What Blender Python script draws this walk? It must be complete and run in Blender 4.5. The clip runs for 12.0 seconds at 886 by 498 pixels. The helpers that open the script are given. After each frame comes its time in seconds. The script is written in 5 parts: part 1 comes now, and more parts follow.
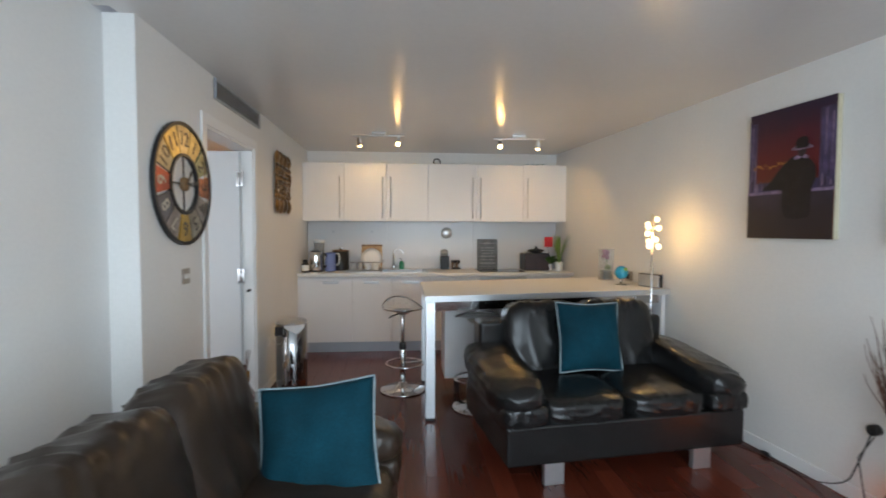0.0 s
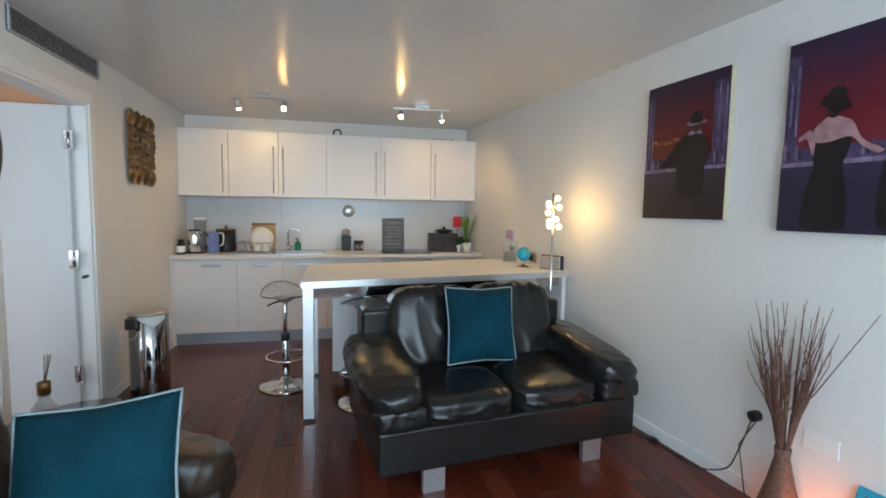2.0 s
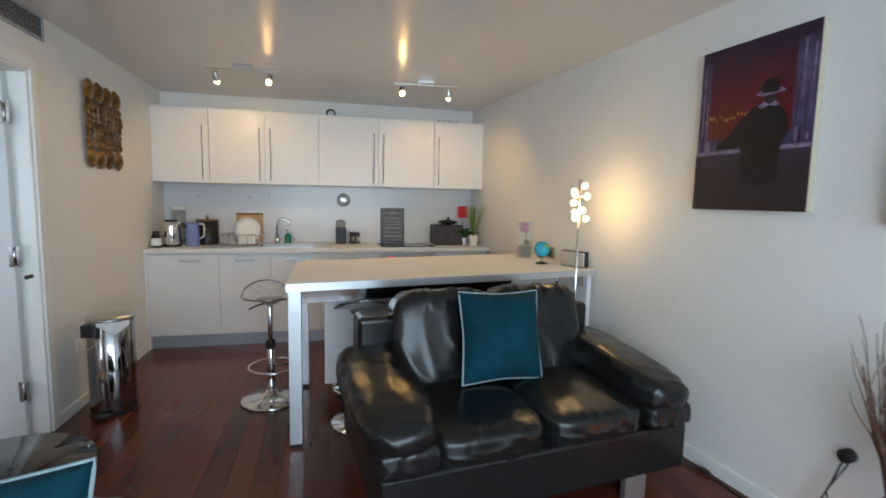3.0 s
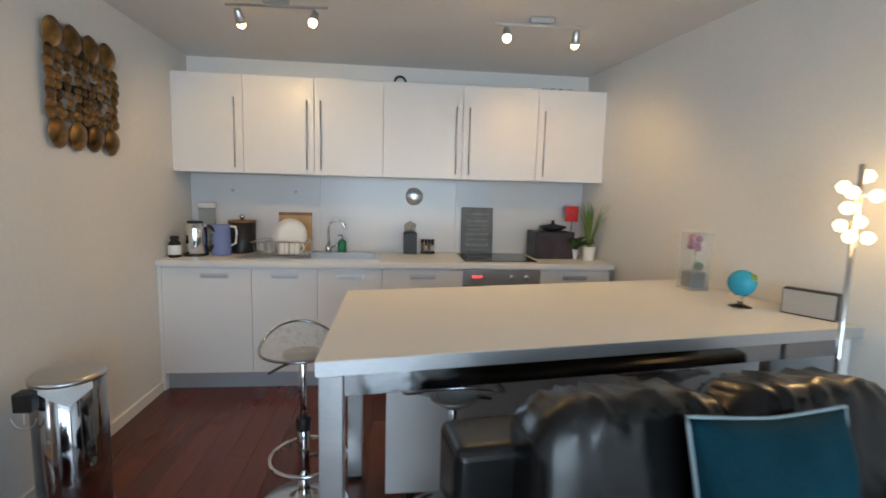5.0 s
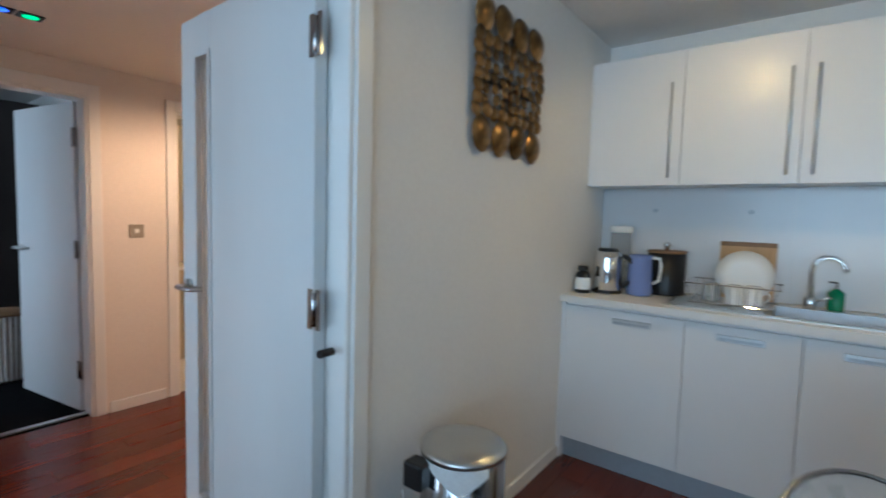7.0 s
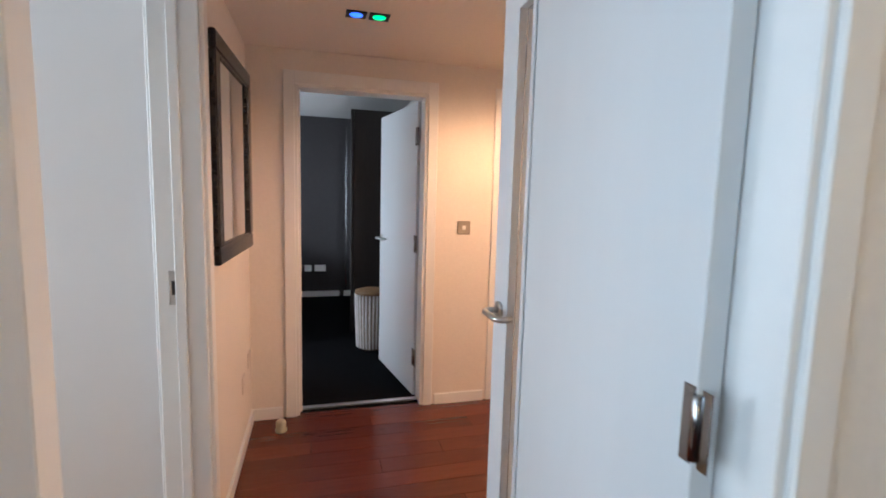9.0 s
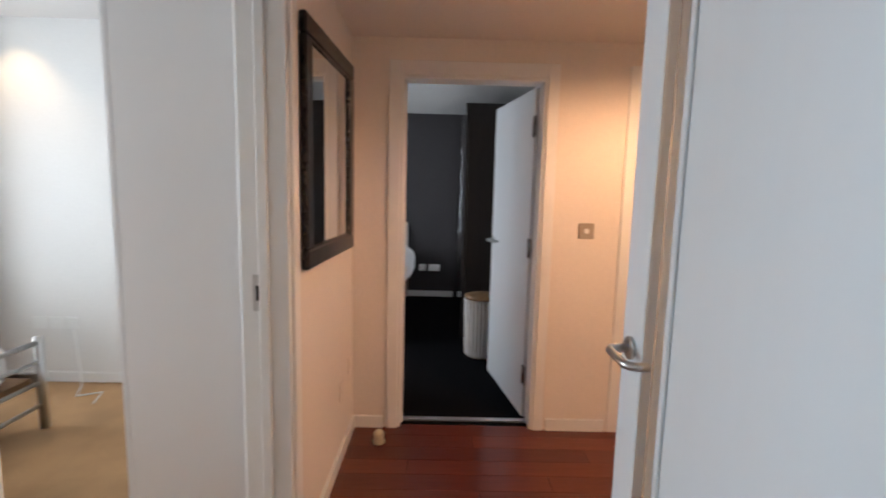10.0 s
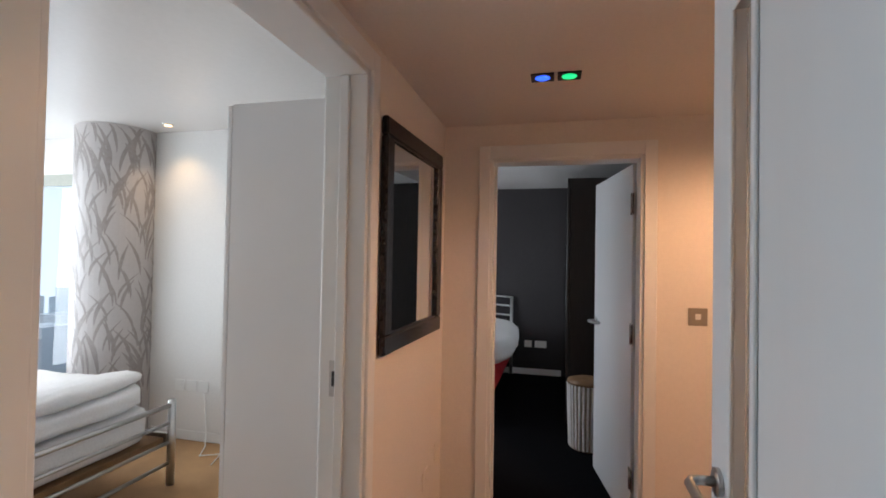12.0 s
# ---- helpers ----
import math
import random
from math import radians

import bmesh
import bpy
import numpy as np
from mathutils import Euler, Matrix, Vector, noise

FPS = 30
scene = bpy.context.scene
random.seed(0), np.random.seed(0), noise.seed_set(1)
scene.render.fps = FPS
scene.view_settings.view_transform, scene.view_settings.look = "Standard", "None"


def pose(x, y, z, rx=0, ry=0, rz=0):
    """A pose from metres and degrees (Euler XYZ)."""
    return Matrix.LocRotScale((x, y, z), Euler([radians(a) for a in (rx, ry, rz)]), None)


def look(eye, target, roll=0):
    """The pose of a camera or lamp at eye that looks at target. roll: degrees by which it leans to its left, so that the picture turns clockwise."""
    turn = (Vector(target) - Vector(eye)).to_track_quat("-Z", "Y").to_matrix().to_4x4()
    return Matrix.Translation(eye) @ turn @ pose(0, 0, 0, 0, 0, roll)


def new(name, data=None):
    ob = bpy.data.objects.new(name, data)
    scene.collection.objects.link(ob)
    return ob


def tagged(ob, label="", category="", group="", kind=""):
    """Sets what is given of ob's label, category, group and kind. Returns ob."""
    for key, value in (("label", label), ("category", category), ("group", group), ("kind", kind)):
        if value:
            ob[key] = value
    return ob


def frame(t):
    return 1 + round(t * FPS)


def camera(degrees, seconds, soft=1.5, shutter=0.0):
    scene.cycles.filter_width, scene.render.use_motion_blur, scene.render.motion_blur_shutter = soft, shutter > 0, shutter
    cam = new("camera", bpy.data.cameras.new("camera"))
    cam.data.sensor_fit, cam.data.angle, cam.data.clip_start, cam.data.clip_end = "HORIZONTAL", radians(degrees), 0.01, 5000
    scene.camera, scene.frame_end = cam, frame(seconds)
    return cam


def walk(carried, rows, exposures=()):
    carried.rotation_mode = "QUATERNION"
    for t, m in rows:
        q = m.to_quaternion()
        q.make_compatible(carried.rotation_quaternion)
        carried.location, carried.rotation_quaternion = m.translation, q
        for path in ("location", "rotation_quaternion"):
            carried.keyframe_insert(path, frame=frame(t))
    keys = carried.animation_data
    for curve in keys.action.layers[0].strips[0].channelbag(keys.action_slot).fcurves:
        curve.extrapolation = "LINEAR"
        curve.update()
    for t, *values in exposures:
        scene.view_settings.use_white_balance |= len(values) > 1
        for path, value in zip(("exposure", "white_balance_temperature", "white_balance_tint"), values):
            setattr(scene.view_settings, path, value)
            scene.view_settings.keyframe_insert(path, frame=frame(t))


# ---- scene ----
cam = camera(86.5, 12.0, soft=1.7, shutter=0.4)
PATH = [
    (0, (0.481, -0.038, 1.445), (0.639, 1.954, 1.361), 0.2),
    (0.5, (0.629, -0.029, 1.453), (0.956, 1.941, 1.353), 0.3),
    (1, (0.737, -0.012, 1.429), (1.106, 1.95, 1.316), 0.5),
    (1.5, (0.782, 0.068, 1.409), (1.199, 2.017, 1.251), 0.9),
    (2, (0.826, 0.291, 1.422), (1.281, 2.231, 1.259), 0.9),
    (2.5, (0.839, 0.508, 1.405), (1.325, 2.44, 1.226), 1.1),
    (4.5, (0.897, 1.822, 1.473), (1.179, 3.784, 1.209), 1.2),
    (5, (0.839, 2.121, 1.43), (1.051, 4.095, 1.195), 1.5),
    (5.5, (0.634, 2.415, 1.416), (0.836, 4.397, 1.243), 1.4),
    (6, (0.57, 2.698, 1.384), (0.443, 4.689, 1.25), 1.4),
    (6.5, (0.463, 2.913, 1.334), (-0.405, 4.71, 1.204), 1.4),
    (7, (0.277, 3.008, 1.346), (-0.93, 4.596, 1.203), 1.6),
    (7.5, (0.093, 3.038, 1.345), (-1.385, 4.373, 1.167), 2.0),
    (7.7, (0.044, 3.051, 1.364), (-1.542, 4.248, 1.141), 1.6),
    (9.3, (-0.414, 3.351, 1.388), (-2.35, 3.799, 1.166), 1.9),
    (9.5, (-0.489, 3.347, 1.382), (-2.435, 3.748, 1.15), 2.0),
    (10, (-0.604, 3.432, 1.387), (-2.589, 3.453, 1.144), 1.4),
    (10.5, (-0.614, 3.563, 1.371), (-2.554, 3.161, 1.097), 1.2),
    (11, (-0.614, 3.588, 1.391), (-2.54, 3.142, 1.091), 1.5),
    (11.5, (-0.619, 3.587, 1.468), (-2.559, 3.11, 1.393), 1.1),
    (12, (-0.646, 3.577, 1.458), (-2.589, 3.105, 1.495), 1.0),
]
walk(cam, [(t, look(eye, target, roll)) for t, eye, target, roll in PATH], [
    (0.0, -0.05, 6600, 10), (1.0, 0.15, 6450, 9), (1.5, 0.12, 6250, 7), (2.7, 0.1, 6250, 7), (4.5, 0.05, 6200, 8), (5.5, 0.15, 6100, 6),
    (6.5, -0.1, 5400, 1), (7.5, -0.08, 5200, 0), (8.5, 0.25, 5800, 5), (9.5, 0.46, 6050, 8), (10.0, 0.12, 6350, 9), (10.5, 0.0, 6450, 10), (12.0, -0.28, 6450, 10)])

# ---- light ----
world = bpy.data.worlds.new("sky_world")
scene.world = world
world.use_nodes = True
wn = world.node_tree
sky = wn.nodes.new("ShaderNodeTexSky")
sky.sky_type = "NISHITA"
sky.sun_disc = False
sky.sun_elevation = radians(48)
sky.sun_rotation = radians(150)
wn.links.new(sky.outputs[0], wn.nodes["Background"].inputs[0])
wn.nodes["Background"].inputs[1].default_value = 0.12


def lamp(name, kind, m, power, colour, size=0.1, size_y=None, spot=60, blend=0.6):
    d = bpy.data.lights.new(name, kind)
    d.energy, d.color = power, colour
    if kind == "AREA":
        d.shape, d.size, d.size_y = "RECTANGLE", size, size_y or size
    else:
        d.shadow_soft_size = size
    if kind == "SPOT":
        d.spot_size, d.spot_blend = radians(spot), blend
    ob = new(name, d)
    ob.matrix_world = m
    return ob


sun = bpy.data.lights.new("sun", "SUN")
sun.energy, sun.angle, sun.color = 0.8, radians(12), (1.0, 0.95, 0.88)
sun_ob = new("sun", sun)
sun_ob.matrix_world = look((0, -30, 14), (0, 0, 0))
DAY = (0.71, 0.87, 1.0)
WARM = (1.0, 0.60, 0.20)
# daylight standing in the window openings
lamp("window_daylight", "AREA", look((1.1, -1.62, 1.35), (1.1, 3, 1.2)), 126, DAY, 3.2, 2.1)
# fill lamp in an added, unseen south window, brightens bedroom and wardrobe
lamp("bedroom_added_fill", "AREA", look((-2.35, -1.12, 1.3), (-2.35, 2, 1.2)), 88, (0.84, 0.92, 1.0), 2.4, 1.9)
lamp("corner_daylight", "AREA", look((-3.775, -0.68, 1.1), (-1, -0.3, 1.0)), 6, (0.84, 0.92, 1.0), 0.95, 1.9)
# added fill lamp at an unseen opening, whitens the dark bedroom's door leaf
lamp("dark_bedroom_added_fill", "AREA", look((-5.0, 1.03, 1.4), (-5.0, 4, 1.0)), 34, (0.85, 0.92, 1.0), 1.6, 1.4)

# ---- materials ----
def mat(name, base, rough=0.6, metal=0.0, grain=0.0, scale=40, bump=0.0, stain=0.0, stain_scale=2.0, spec=0.5, coat=0.0,
        island=0.0, stretch=(1, 1, 1), trans=0.0, ior=1.45, emit=None, emit_power=0.0, sheen=0.0, obj_random=0.0):
    m = bpy.data.materials.new(name)
    m.use_nodes = True
    nt = m.node_tree
    b = nt.nodes["Principled BSDF"]
    b.inputs["Base Color"].default_value = (*base, 1)
    b.inputs["Roughness"].default_value = rough
    b.inputs["Metallic"].default_value = metal
    b.inputs["Specular IOR Level"].default_value = spec
    b.inputs["Coat Weight"].default_value = coat
    b.inputs["Coat Roughness"].default_value = 0.12
    b.inputs["Transmission Weight"].default_value = trans
    b.inputs["IOR"].default_value = ior
    b.inputs["Sheen Weight"].default_value = sheen
    if emit:
        b.inputs["Emission Color"].default_value = (*emit, 1)
        b.inputs["Emission Strength"].default_value = emit_power
    tc = nt.nodes.new("ShaderNodeTexCoord")
    mp = nt.nodes.new("ShaderNodeMapping")
    mp.inputs["Scale"].default_value = stretch
    nt.links.new(tc.outputs["Object"], mp.inputs[0])
    last = None
    if grain or stain or obj_random:
        value = None
        for amount, sc, det in ((grain, scale, 5), (stain, stain_scale, 4)):
            if not amount:
                continue
            n = nt.nodes.new("ShaderNodeTexNoise")
            n.inputs["Scale"].default_value = sc
            n.inputs["Detail"].default_value = det
            nt.links.new(mp.outputs[0], n.inputs["Vector"])
            r = nt.nodes.new("ShaderNodeMapRange")
            r.inputs[1].default_value, r.inputs[2].default_value = 0.3, 0.7
            r.inputs[3].default_value, r.inputs[4].default_value = 1 - amount, 1 + amount
            nt.links.new(n.outputs[0], r.inputs[0])
            if value is None:
                value = r.outputs[0]
            else:
                k = nt.nodes.new("ShaderNodeMath")
                k.operation = "MULTIPLY"
                nt.links.new(value, k.inputs[0])
                nt.links.new(r.outputs[0], k.inputs[1])
                value = k.outputs[0]
        if obj_random:
            oi = nt.nodes.new("ShaderNodeObjectInfo")
            r = nt.nodes.new("ShaderNodeMapRange")
            r.inputs[3].default_value, r.inputs[4].default_value = 1 - obj_random, 1 + obj_random
            nt.links.new(oi.outputs["Random"], r.inputs[0])
            if value is None:
                value = r.outputs[0]
            else:
                k = nt.nodes.new("ShaderNodeMath")
                k.operation = "MULTIPLY"
                nt.links.new(value, k.inputs[0])
                nt.links.new(r.outputs[0], k.inputs[1])
                value = k.outputs[0]
        mix = nt.nodes.new("ShaderNodeVectorMath")
        mix.operation = "SCALE"
        mix.inputs[0].default_value = base
        nt.links.new(value, mix.inputs["Scale"])
        nt.links.new(mix.outputs[0], b.inputs["Base Color"])
    if bump:
        n = nt.nodes.new("ShaderNodeTexNoise")
        n.inputs["Scale"].default_value = scale
        n.inputs["Detail"].default_value = 6
        nt.links.new(mp.outputs[0], n.inputs["Vector"])
        bp = nt.nodes.new("ShaderNodeBump")
        bp.inputs["Strength"].default_value = bump
        bp.inputs["Distance"].default_value = 0.004
        nt.links.new(n.outputs[0], bp.inputs["Height"])
        nt.links.new(bp.outputs[0], b.inputs["Normal"])
    return m


M = dict(
    paint=mat("wall_paint", (0.76, 0.75, 0.73), 0.55, grain=0.02, scale=60, bump=0.06, stain=0.025, stain_scale=1.2),
    ceil=mat("ceiling_paint", (0.72, 0.70, 0.68), 0.25, grain=0.015, scale=30, bump=0.02, stain=0.02, stain_scale=0.9),
    hallpaint=mat("hall_paint", (0.78, 0.72, 0.66), 0.6, grain=0.02, scale=60, bump=0.06, stain=0.03, stain_scale=1.2),
    gloss=mat("gloss_paint", (0.80, 0.80, 0.79), 0.32, grain=0.01, scale=25, bump=0.02, stain=0.02),
    doorp=mat("door_paint", (0.68, 0.71, 0.73), 0.42, grain=0.006, scale=30, bump=0.015, stain=0.02, stretch=(1, 1, 0.15)),
    lacquer=mat("white_lacquer", (0.75, 0.74, 0.74), 0.30, stain=0.015, stain_scale=1.5, bump=0.01, scale=12),
    worktop=mat("laminate_worktop", (0.74, 0.72, 0.69), 0.38, grain=0.03, scale=180, stain=0.02),
    alu=mat("brushed_aluminium", (0.62, 0.64, 0.66), 0.32, 0.9, grain=0.06, scale=30, stretch=(1, 1, 12)),
    plinth=mat("grey_plinth", (0.42, 0.45, 0.49), 0.4, 0.3, grain=0.04),
    chrome=mat("chrome", (0.72, 0.72, 0.72), 0.07, 1.0, stain=0.03),
    steel=mat("steel", (0.55, 0.55, 0.54), 0.28, 1.0, grain=0.05, scale=80, stretch=(1, 8, 1)),
    leather=mat("black_leather", (0.010, 0.010, 0.0102), 0.24, grain=0.1, scale=120, bump=0.1, stain=0.12, stain_scale=3, spec=0.5),
    brownleather=mat("brown_black_leather", (0.028, 0.018, 0.012), 0.33, grain=0.15, scale=140, bump=0.14, stain=0.35, stain_scale=4),
    teal=mat("teal_velvet", (0.0010, 0.034, 0.052), 0.85, grain=0.15, scale=120, bump=0.2, stain=0.35, stain_scale=4, spec=0.25),
    piping=mat("grey_piping", (0.26, 0.34, 0.37), 0.8, grain=0.1, scale=200),
    black=mat("black_plastic", (0.012, 0.012, 0.013), 0.4, stain=0.1),
    blackglass=mat("black_glass", (0.008, 0.008, 0.009), 0.05, stain=0.05),
    glass=mat("clear_glass", (0.96, 0.98, 0.98), 0.02, trans=1.0, ior=1.45),
    mirror=mat("mirror_glass", (0.86, 0.87, 0.87), 0.01, 1.0),
    mahog=mat("mahogany_plank", (0.100, 0.021, 0.011), 0.23, grain=0.09, scale=9, bump=0.015, stain=0.12, stain_scale=1.2, stretch=(9, 0.6, 9), obj_random=0.3),
    under=mat("dark_joint", (0.02, 0.007, 0.005), 0.6, grain=0.1),
    carpet=mat("beige_carpet", (0.46, 0.28, 0.14), 0.95, grain=0.2, scale=160, bump=0.6, stain=0.16, stain_scale=3),
    darkcarpet=mat("black_carpet", (0.005, 0.005, 0.006), 0.95, grain=0.2, scale=200, bump=0.4, stain=0.1, spec=0.05),
    darkwall=mat("charcoal_paint", (0.036, 0.032, 0.034), 0.8, grain=0.05, scale=50, bump=0.05, stain=0.05),
    wenge=mat("wenge_wood", (0.016, 0.011, 0.010), 0.38, grain=0.3, scale=14, stretch=(8, 8, 0.5)),
    plate=mat("satin_switch_plate", (0.42, 0.38, 0.33), 0.35, 0.7, stain=0.05),
    white=mat("white_plastic", (0.80, 0.80, 0.78), 0.35, stain=0.02),
    ceramic=mat("white_ceramic", (0.80, 0.79, 0.77), 0.2, stain=0.02),
    linen=mat("white_linen", (0.80, 0.80, 0.80), 0.9, grain=0.04, scale=90, bump=0.25, stain=0.03),
    splash=mat("splashback", (0.60, 0.61, 0.63), 0.22, stain=0.02),
    blackframe=mat("black_frame", (0.012, 0.011, 0.012), 0.25, grain=0.1, bump=0.1, scale=50),
    shell=mat("bronze_disc", (0.20, 0.115, 0.04), 0.28, 0.75, grain=0.5, scale=16, stain=0.5, stain_scale=7, obj_random=0.5),
    slate=mat("slate_board", (0.10, 0.105, 0.11), 0.45, grain=0.3, scale=12),
    wood=mat("light_wood", (0.48, 0.30, 0.14), 0.5, grain=0.15, scale=12, stretch=(6, 6, 0.6)),
    darkwoodedge=mat("brown_wood", (0.20, 0.11, 0.05), 0.5, grain=0.2, scale=20),
    purpleglaze=mat("blue_purple_enamel", (0.20, 0.25, 0.48), 0.2, stain=0.1),
    leaf=mat("green_leaf", (0.055, 0.13, 0.025), 0.5, grain=0.3, scale=20, stain=0.2),
    paleleaf=mat("pale_green_leaf", (0.30, 0.44, 0.12), 0.5, grain=0.25, scale=30),
    red=mat("red_card", (0.62, 0.025, 0.035), 0.5, stain=0.08),
    twig=mat("dry_twig", (0.13, 0.065, 0.045), 0.7, grain=0.3, scale=50),
    wicker=mat("woven_wicker", (0.30, 0.25, 0.20), 0.7, grain=0.4, scale=60, bump=0.6),
    cream=mat("cream_edge", (0.52, 0.47, 0.34), 0.7, grain=0.08),
    wallpaper=mat("silver_wallpaper", (0.55, 0.52, 0.51), 0.5, grain=0.03, scale=60),
    wallpaper_leaf=mat("wallpaper_leaf_print", (0.36, 0.325, 0.31), 0.4, 0.1, grain=0.1, scale=40),
    shade=mat("green_grey_blind", (0.42, 0.43, 0.38), 0.8, grain=0.05),
    orchid=mat("orchid_petal", (0.26, 0.02, 0.13), 0.5, grain=0.2),
    globe=mat("globe_sea", (0.03, 0.33, 0.50), 0.25, stain=0.1),
    greenland=mat("globe_land", (0.20, 0.32, 0.05), 0.4, stain=0.2),
    soap=mat("green_soap", (0.02, 0.20, 0.09), 0.1, stain=0.1),
    amber=mat("amber_glow", (0.9, 0.3, 0.05), 0.5, emit=(1.0, 0.22, 0.03), emit_power=4.0),
    bulb=mat("warm_bulb", (1, 0.9, 0.7), 0.4, emit=(1.0, 0.68, 0.33), emit_power=4.0),
    spotbulb=mat("spot_bulb", (1, 0.9, 0.7), 0.4, emit=(1.0, 0.60, 0.24), emit_power=20.0),
    blueled=mat("blue_led", (0.1, 0.2, 1), 0.4, emit=(0.03, 0.12, 1.0), emit_power=2.2),
    greenled=mat("green_led", (0.1, 1, 0.4), 0.4, emit=(0.01, 0.8, 0.25), emit_power=1.4),
    faint=mat("faded_lettering", (0.20, 0.21, 0.22), 0.6, grain=0.3, scale=60),
    # dark metal; on bin and island rail the colour imitates dark reflections
    smoke=mat("dark_steel_and_reflection", (0.36, 0.36, 0.37), 0.09, 1.0, stain=0.05),
    thin=mat("thin_clear_glass", (0.55, 0.58, 0.58), 0.05, spec=0.8),
    # air haze over distant land and buildings, put into the base colour
    haze=mat("painted_haze", (0.55, 0.60, 0.63), 0.9, grain=0.2, scale=0.02, stain=0.3, stain_scale=0.005),
    redled=mat("red_digits", (1, 0.05, 0.05), 0.4, emit=(1.0, 0.04, 0.05), emit_power=3.0),
)

def creased(m, scale, depth):
    """Adds the fine broken creases of worn leather to a material's relief."""
    nt = m.node_tree
    b = nt.nodes["Principled BSDF"]
    tc = nt.nodes.new("ShaderNodeTexCoord")
    n = nt.nodes.new("ShaderNodeTexNoise")
    n.noise_type = "RIDGED_MULTIFRACTAL"
    n.inputs["Scale"].default_value = scale
    n.inputs["Detail"].default_value = 3
    n.inputs["Distortion"].default_value = 0.6
    nt.links.new(tc.outputs["Object"], n.inputs["Vector"])
    bp = nt.nodes.new("ShaderNodeBump")
    bp.inputs["Strength"].default_value = 0.35
    bp.inputs["Distance"].default_value = depth
    nt.links.new(n.outputs[0], bp.inputs["Height"])
    if b.inputs["Normal"].links:
        nt.links.new(b.inputs["Normal"].links[0].from_socket, bp.inputs["Normal"])
    nt.links.new(bp.outputs[0], b.inputs["Normal"])


creased(M["leather"], 7, 0.005)
creased(M["brownleather"], 6, 0.006)
M["thin"].node_tree.nodes["Principled BSDF"].inputs["Alpha"].default_value = 0.33

# ---- mesh helpers ----
I4 = Matrix.Identity(4)


def empty(name, m=I4):
    ob = new(name)
    ob.matrix_world = m
    ob.empty_display_size = 0.1
    return ob


def finish(name, bm, material, smooth=False):
    bmesh.ops.recalc_face_normals(bm, faces=bm.faces)
    me = bpy.data.meshes.new(name)
    bm.to_mesh(me)
    bm.free()
    mats = material if isinstance(material, (list, tuple)) else [material]
    for q in mats:
        me.materials.append(M[q])
    if smooth:
        me.polygons.foreach_set("use_smooth", [True] * len(me.polygons))
    return me


def part(name, bm, material, parent=None, label="", smooth=False, m=None):
    ob = new(name, finish(name, bm, material, smooth))
    if parent:
        ob.parent = parent
    if m is not None:
        ob.matrix_basis = m
    if label:
        tagged(ob, label)
    return ob


def thing(ob, label, category, group="", kind=""):
    return tagged(ob, label, category, group, kind)


def setting(name, bm, material, label, category, smooth=False):
    return tagged(part(name, bm, material, smooth=smooth), label, category, "", "structure")


def box(x0, x1, y0, y1, z0, z1, bevel=0.0, seg=1, bm=None):
    bm = bm or bmesh.new()
    r = bmesh.ops.create_cube(bm, size=1, matrix=Matrix.LocRotScale(((x0 + x1) / 2, (y0 + y1) / 2, (z0 + z1) / 2), None, (x1 - x0, y1 - y0, z1 - z0)))
    if bevel:
        es = {e for v in r["verts"] for e in v.link_edges}
        bmesh.ops.bevel(bm, geom=list(es), offset=bevel, segments=seg, affect="EDGES", profile=0.5)
    return bm


def prism(points, z0, z1, bm=None):
    bm = bm or bmesh.new()
    lo = [bm.verts.new((x, y, z0)) for x, y in points]
    hi = [bm.verts.new((x, y, z1)) for x, y in points]
    n = len(points)
    bm.faces.new(lo[::-1])
    bm.faces.new(hi)
    for i in range(n):
        bm.faces.new((lo[i], lo[(i + 1) % n], hi[(i + 1) % n], hi[i]))
    return bm


def lathe(profile, seg=24, bm=None, m=I4):
    """Turns (radius, height) pairs about z."""
    bm = bm or bmesh.new()
    rings = []
    for r, z in profile:
        if r < 1e-5:
            rings.append([bm.verts.new(m @ Vector((0, 0, z)))])
        else:
            rings.append([bm.verts.new(m @ Vector((r * math.cos(a), r * math.sin(a), z))) for a in (2 * math.pi * k / seg for k in range(seg))])
    for a, b in zip(rings, rings[1:]):
        for k in range(seg):
            j = (k + 1) % seg
            if len(a) == 1 and len(b) > 1:
                bm.faces.new((a[0], b[j], b[k]))
            elif len(b) == 1 and len(a) > 1:
                bm.faces.new((a[k], a[j], b[0]))
            elif len(a) > 1:
                bm.faces.new((a[k], a[j], b[j], b[k]))
    return bm


def cyl(r, z0, z1, seg=20, m=I4, bm=None, soft=0.0):
    s = soft or min(r, z1 - z0) * 0.12
    return lathe([(0, z0), (r - s, z0), (r, z0 + s), (r, z1 - s), (r - s, z1), (0, z1)], seg, bm, m)


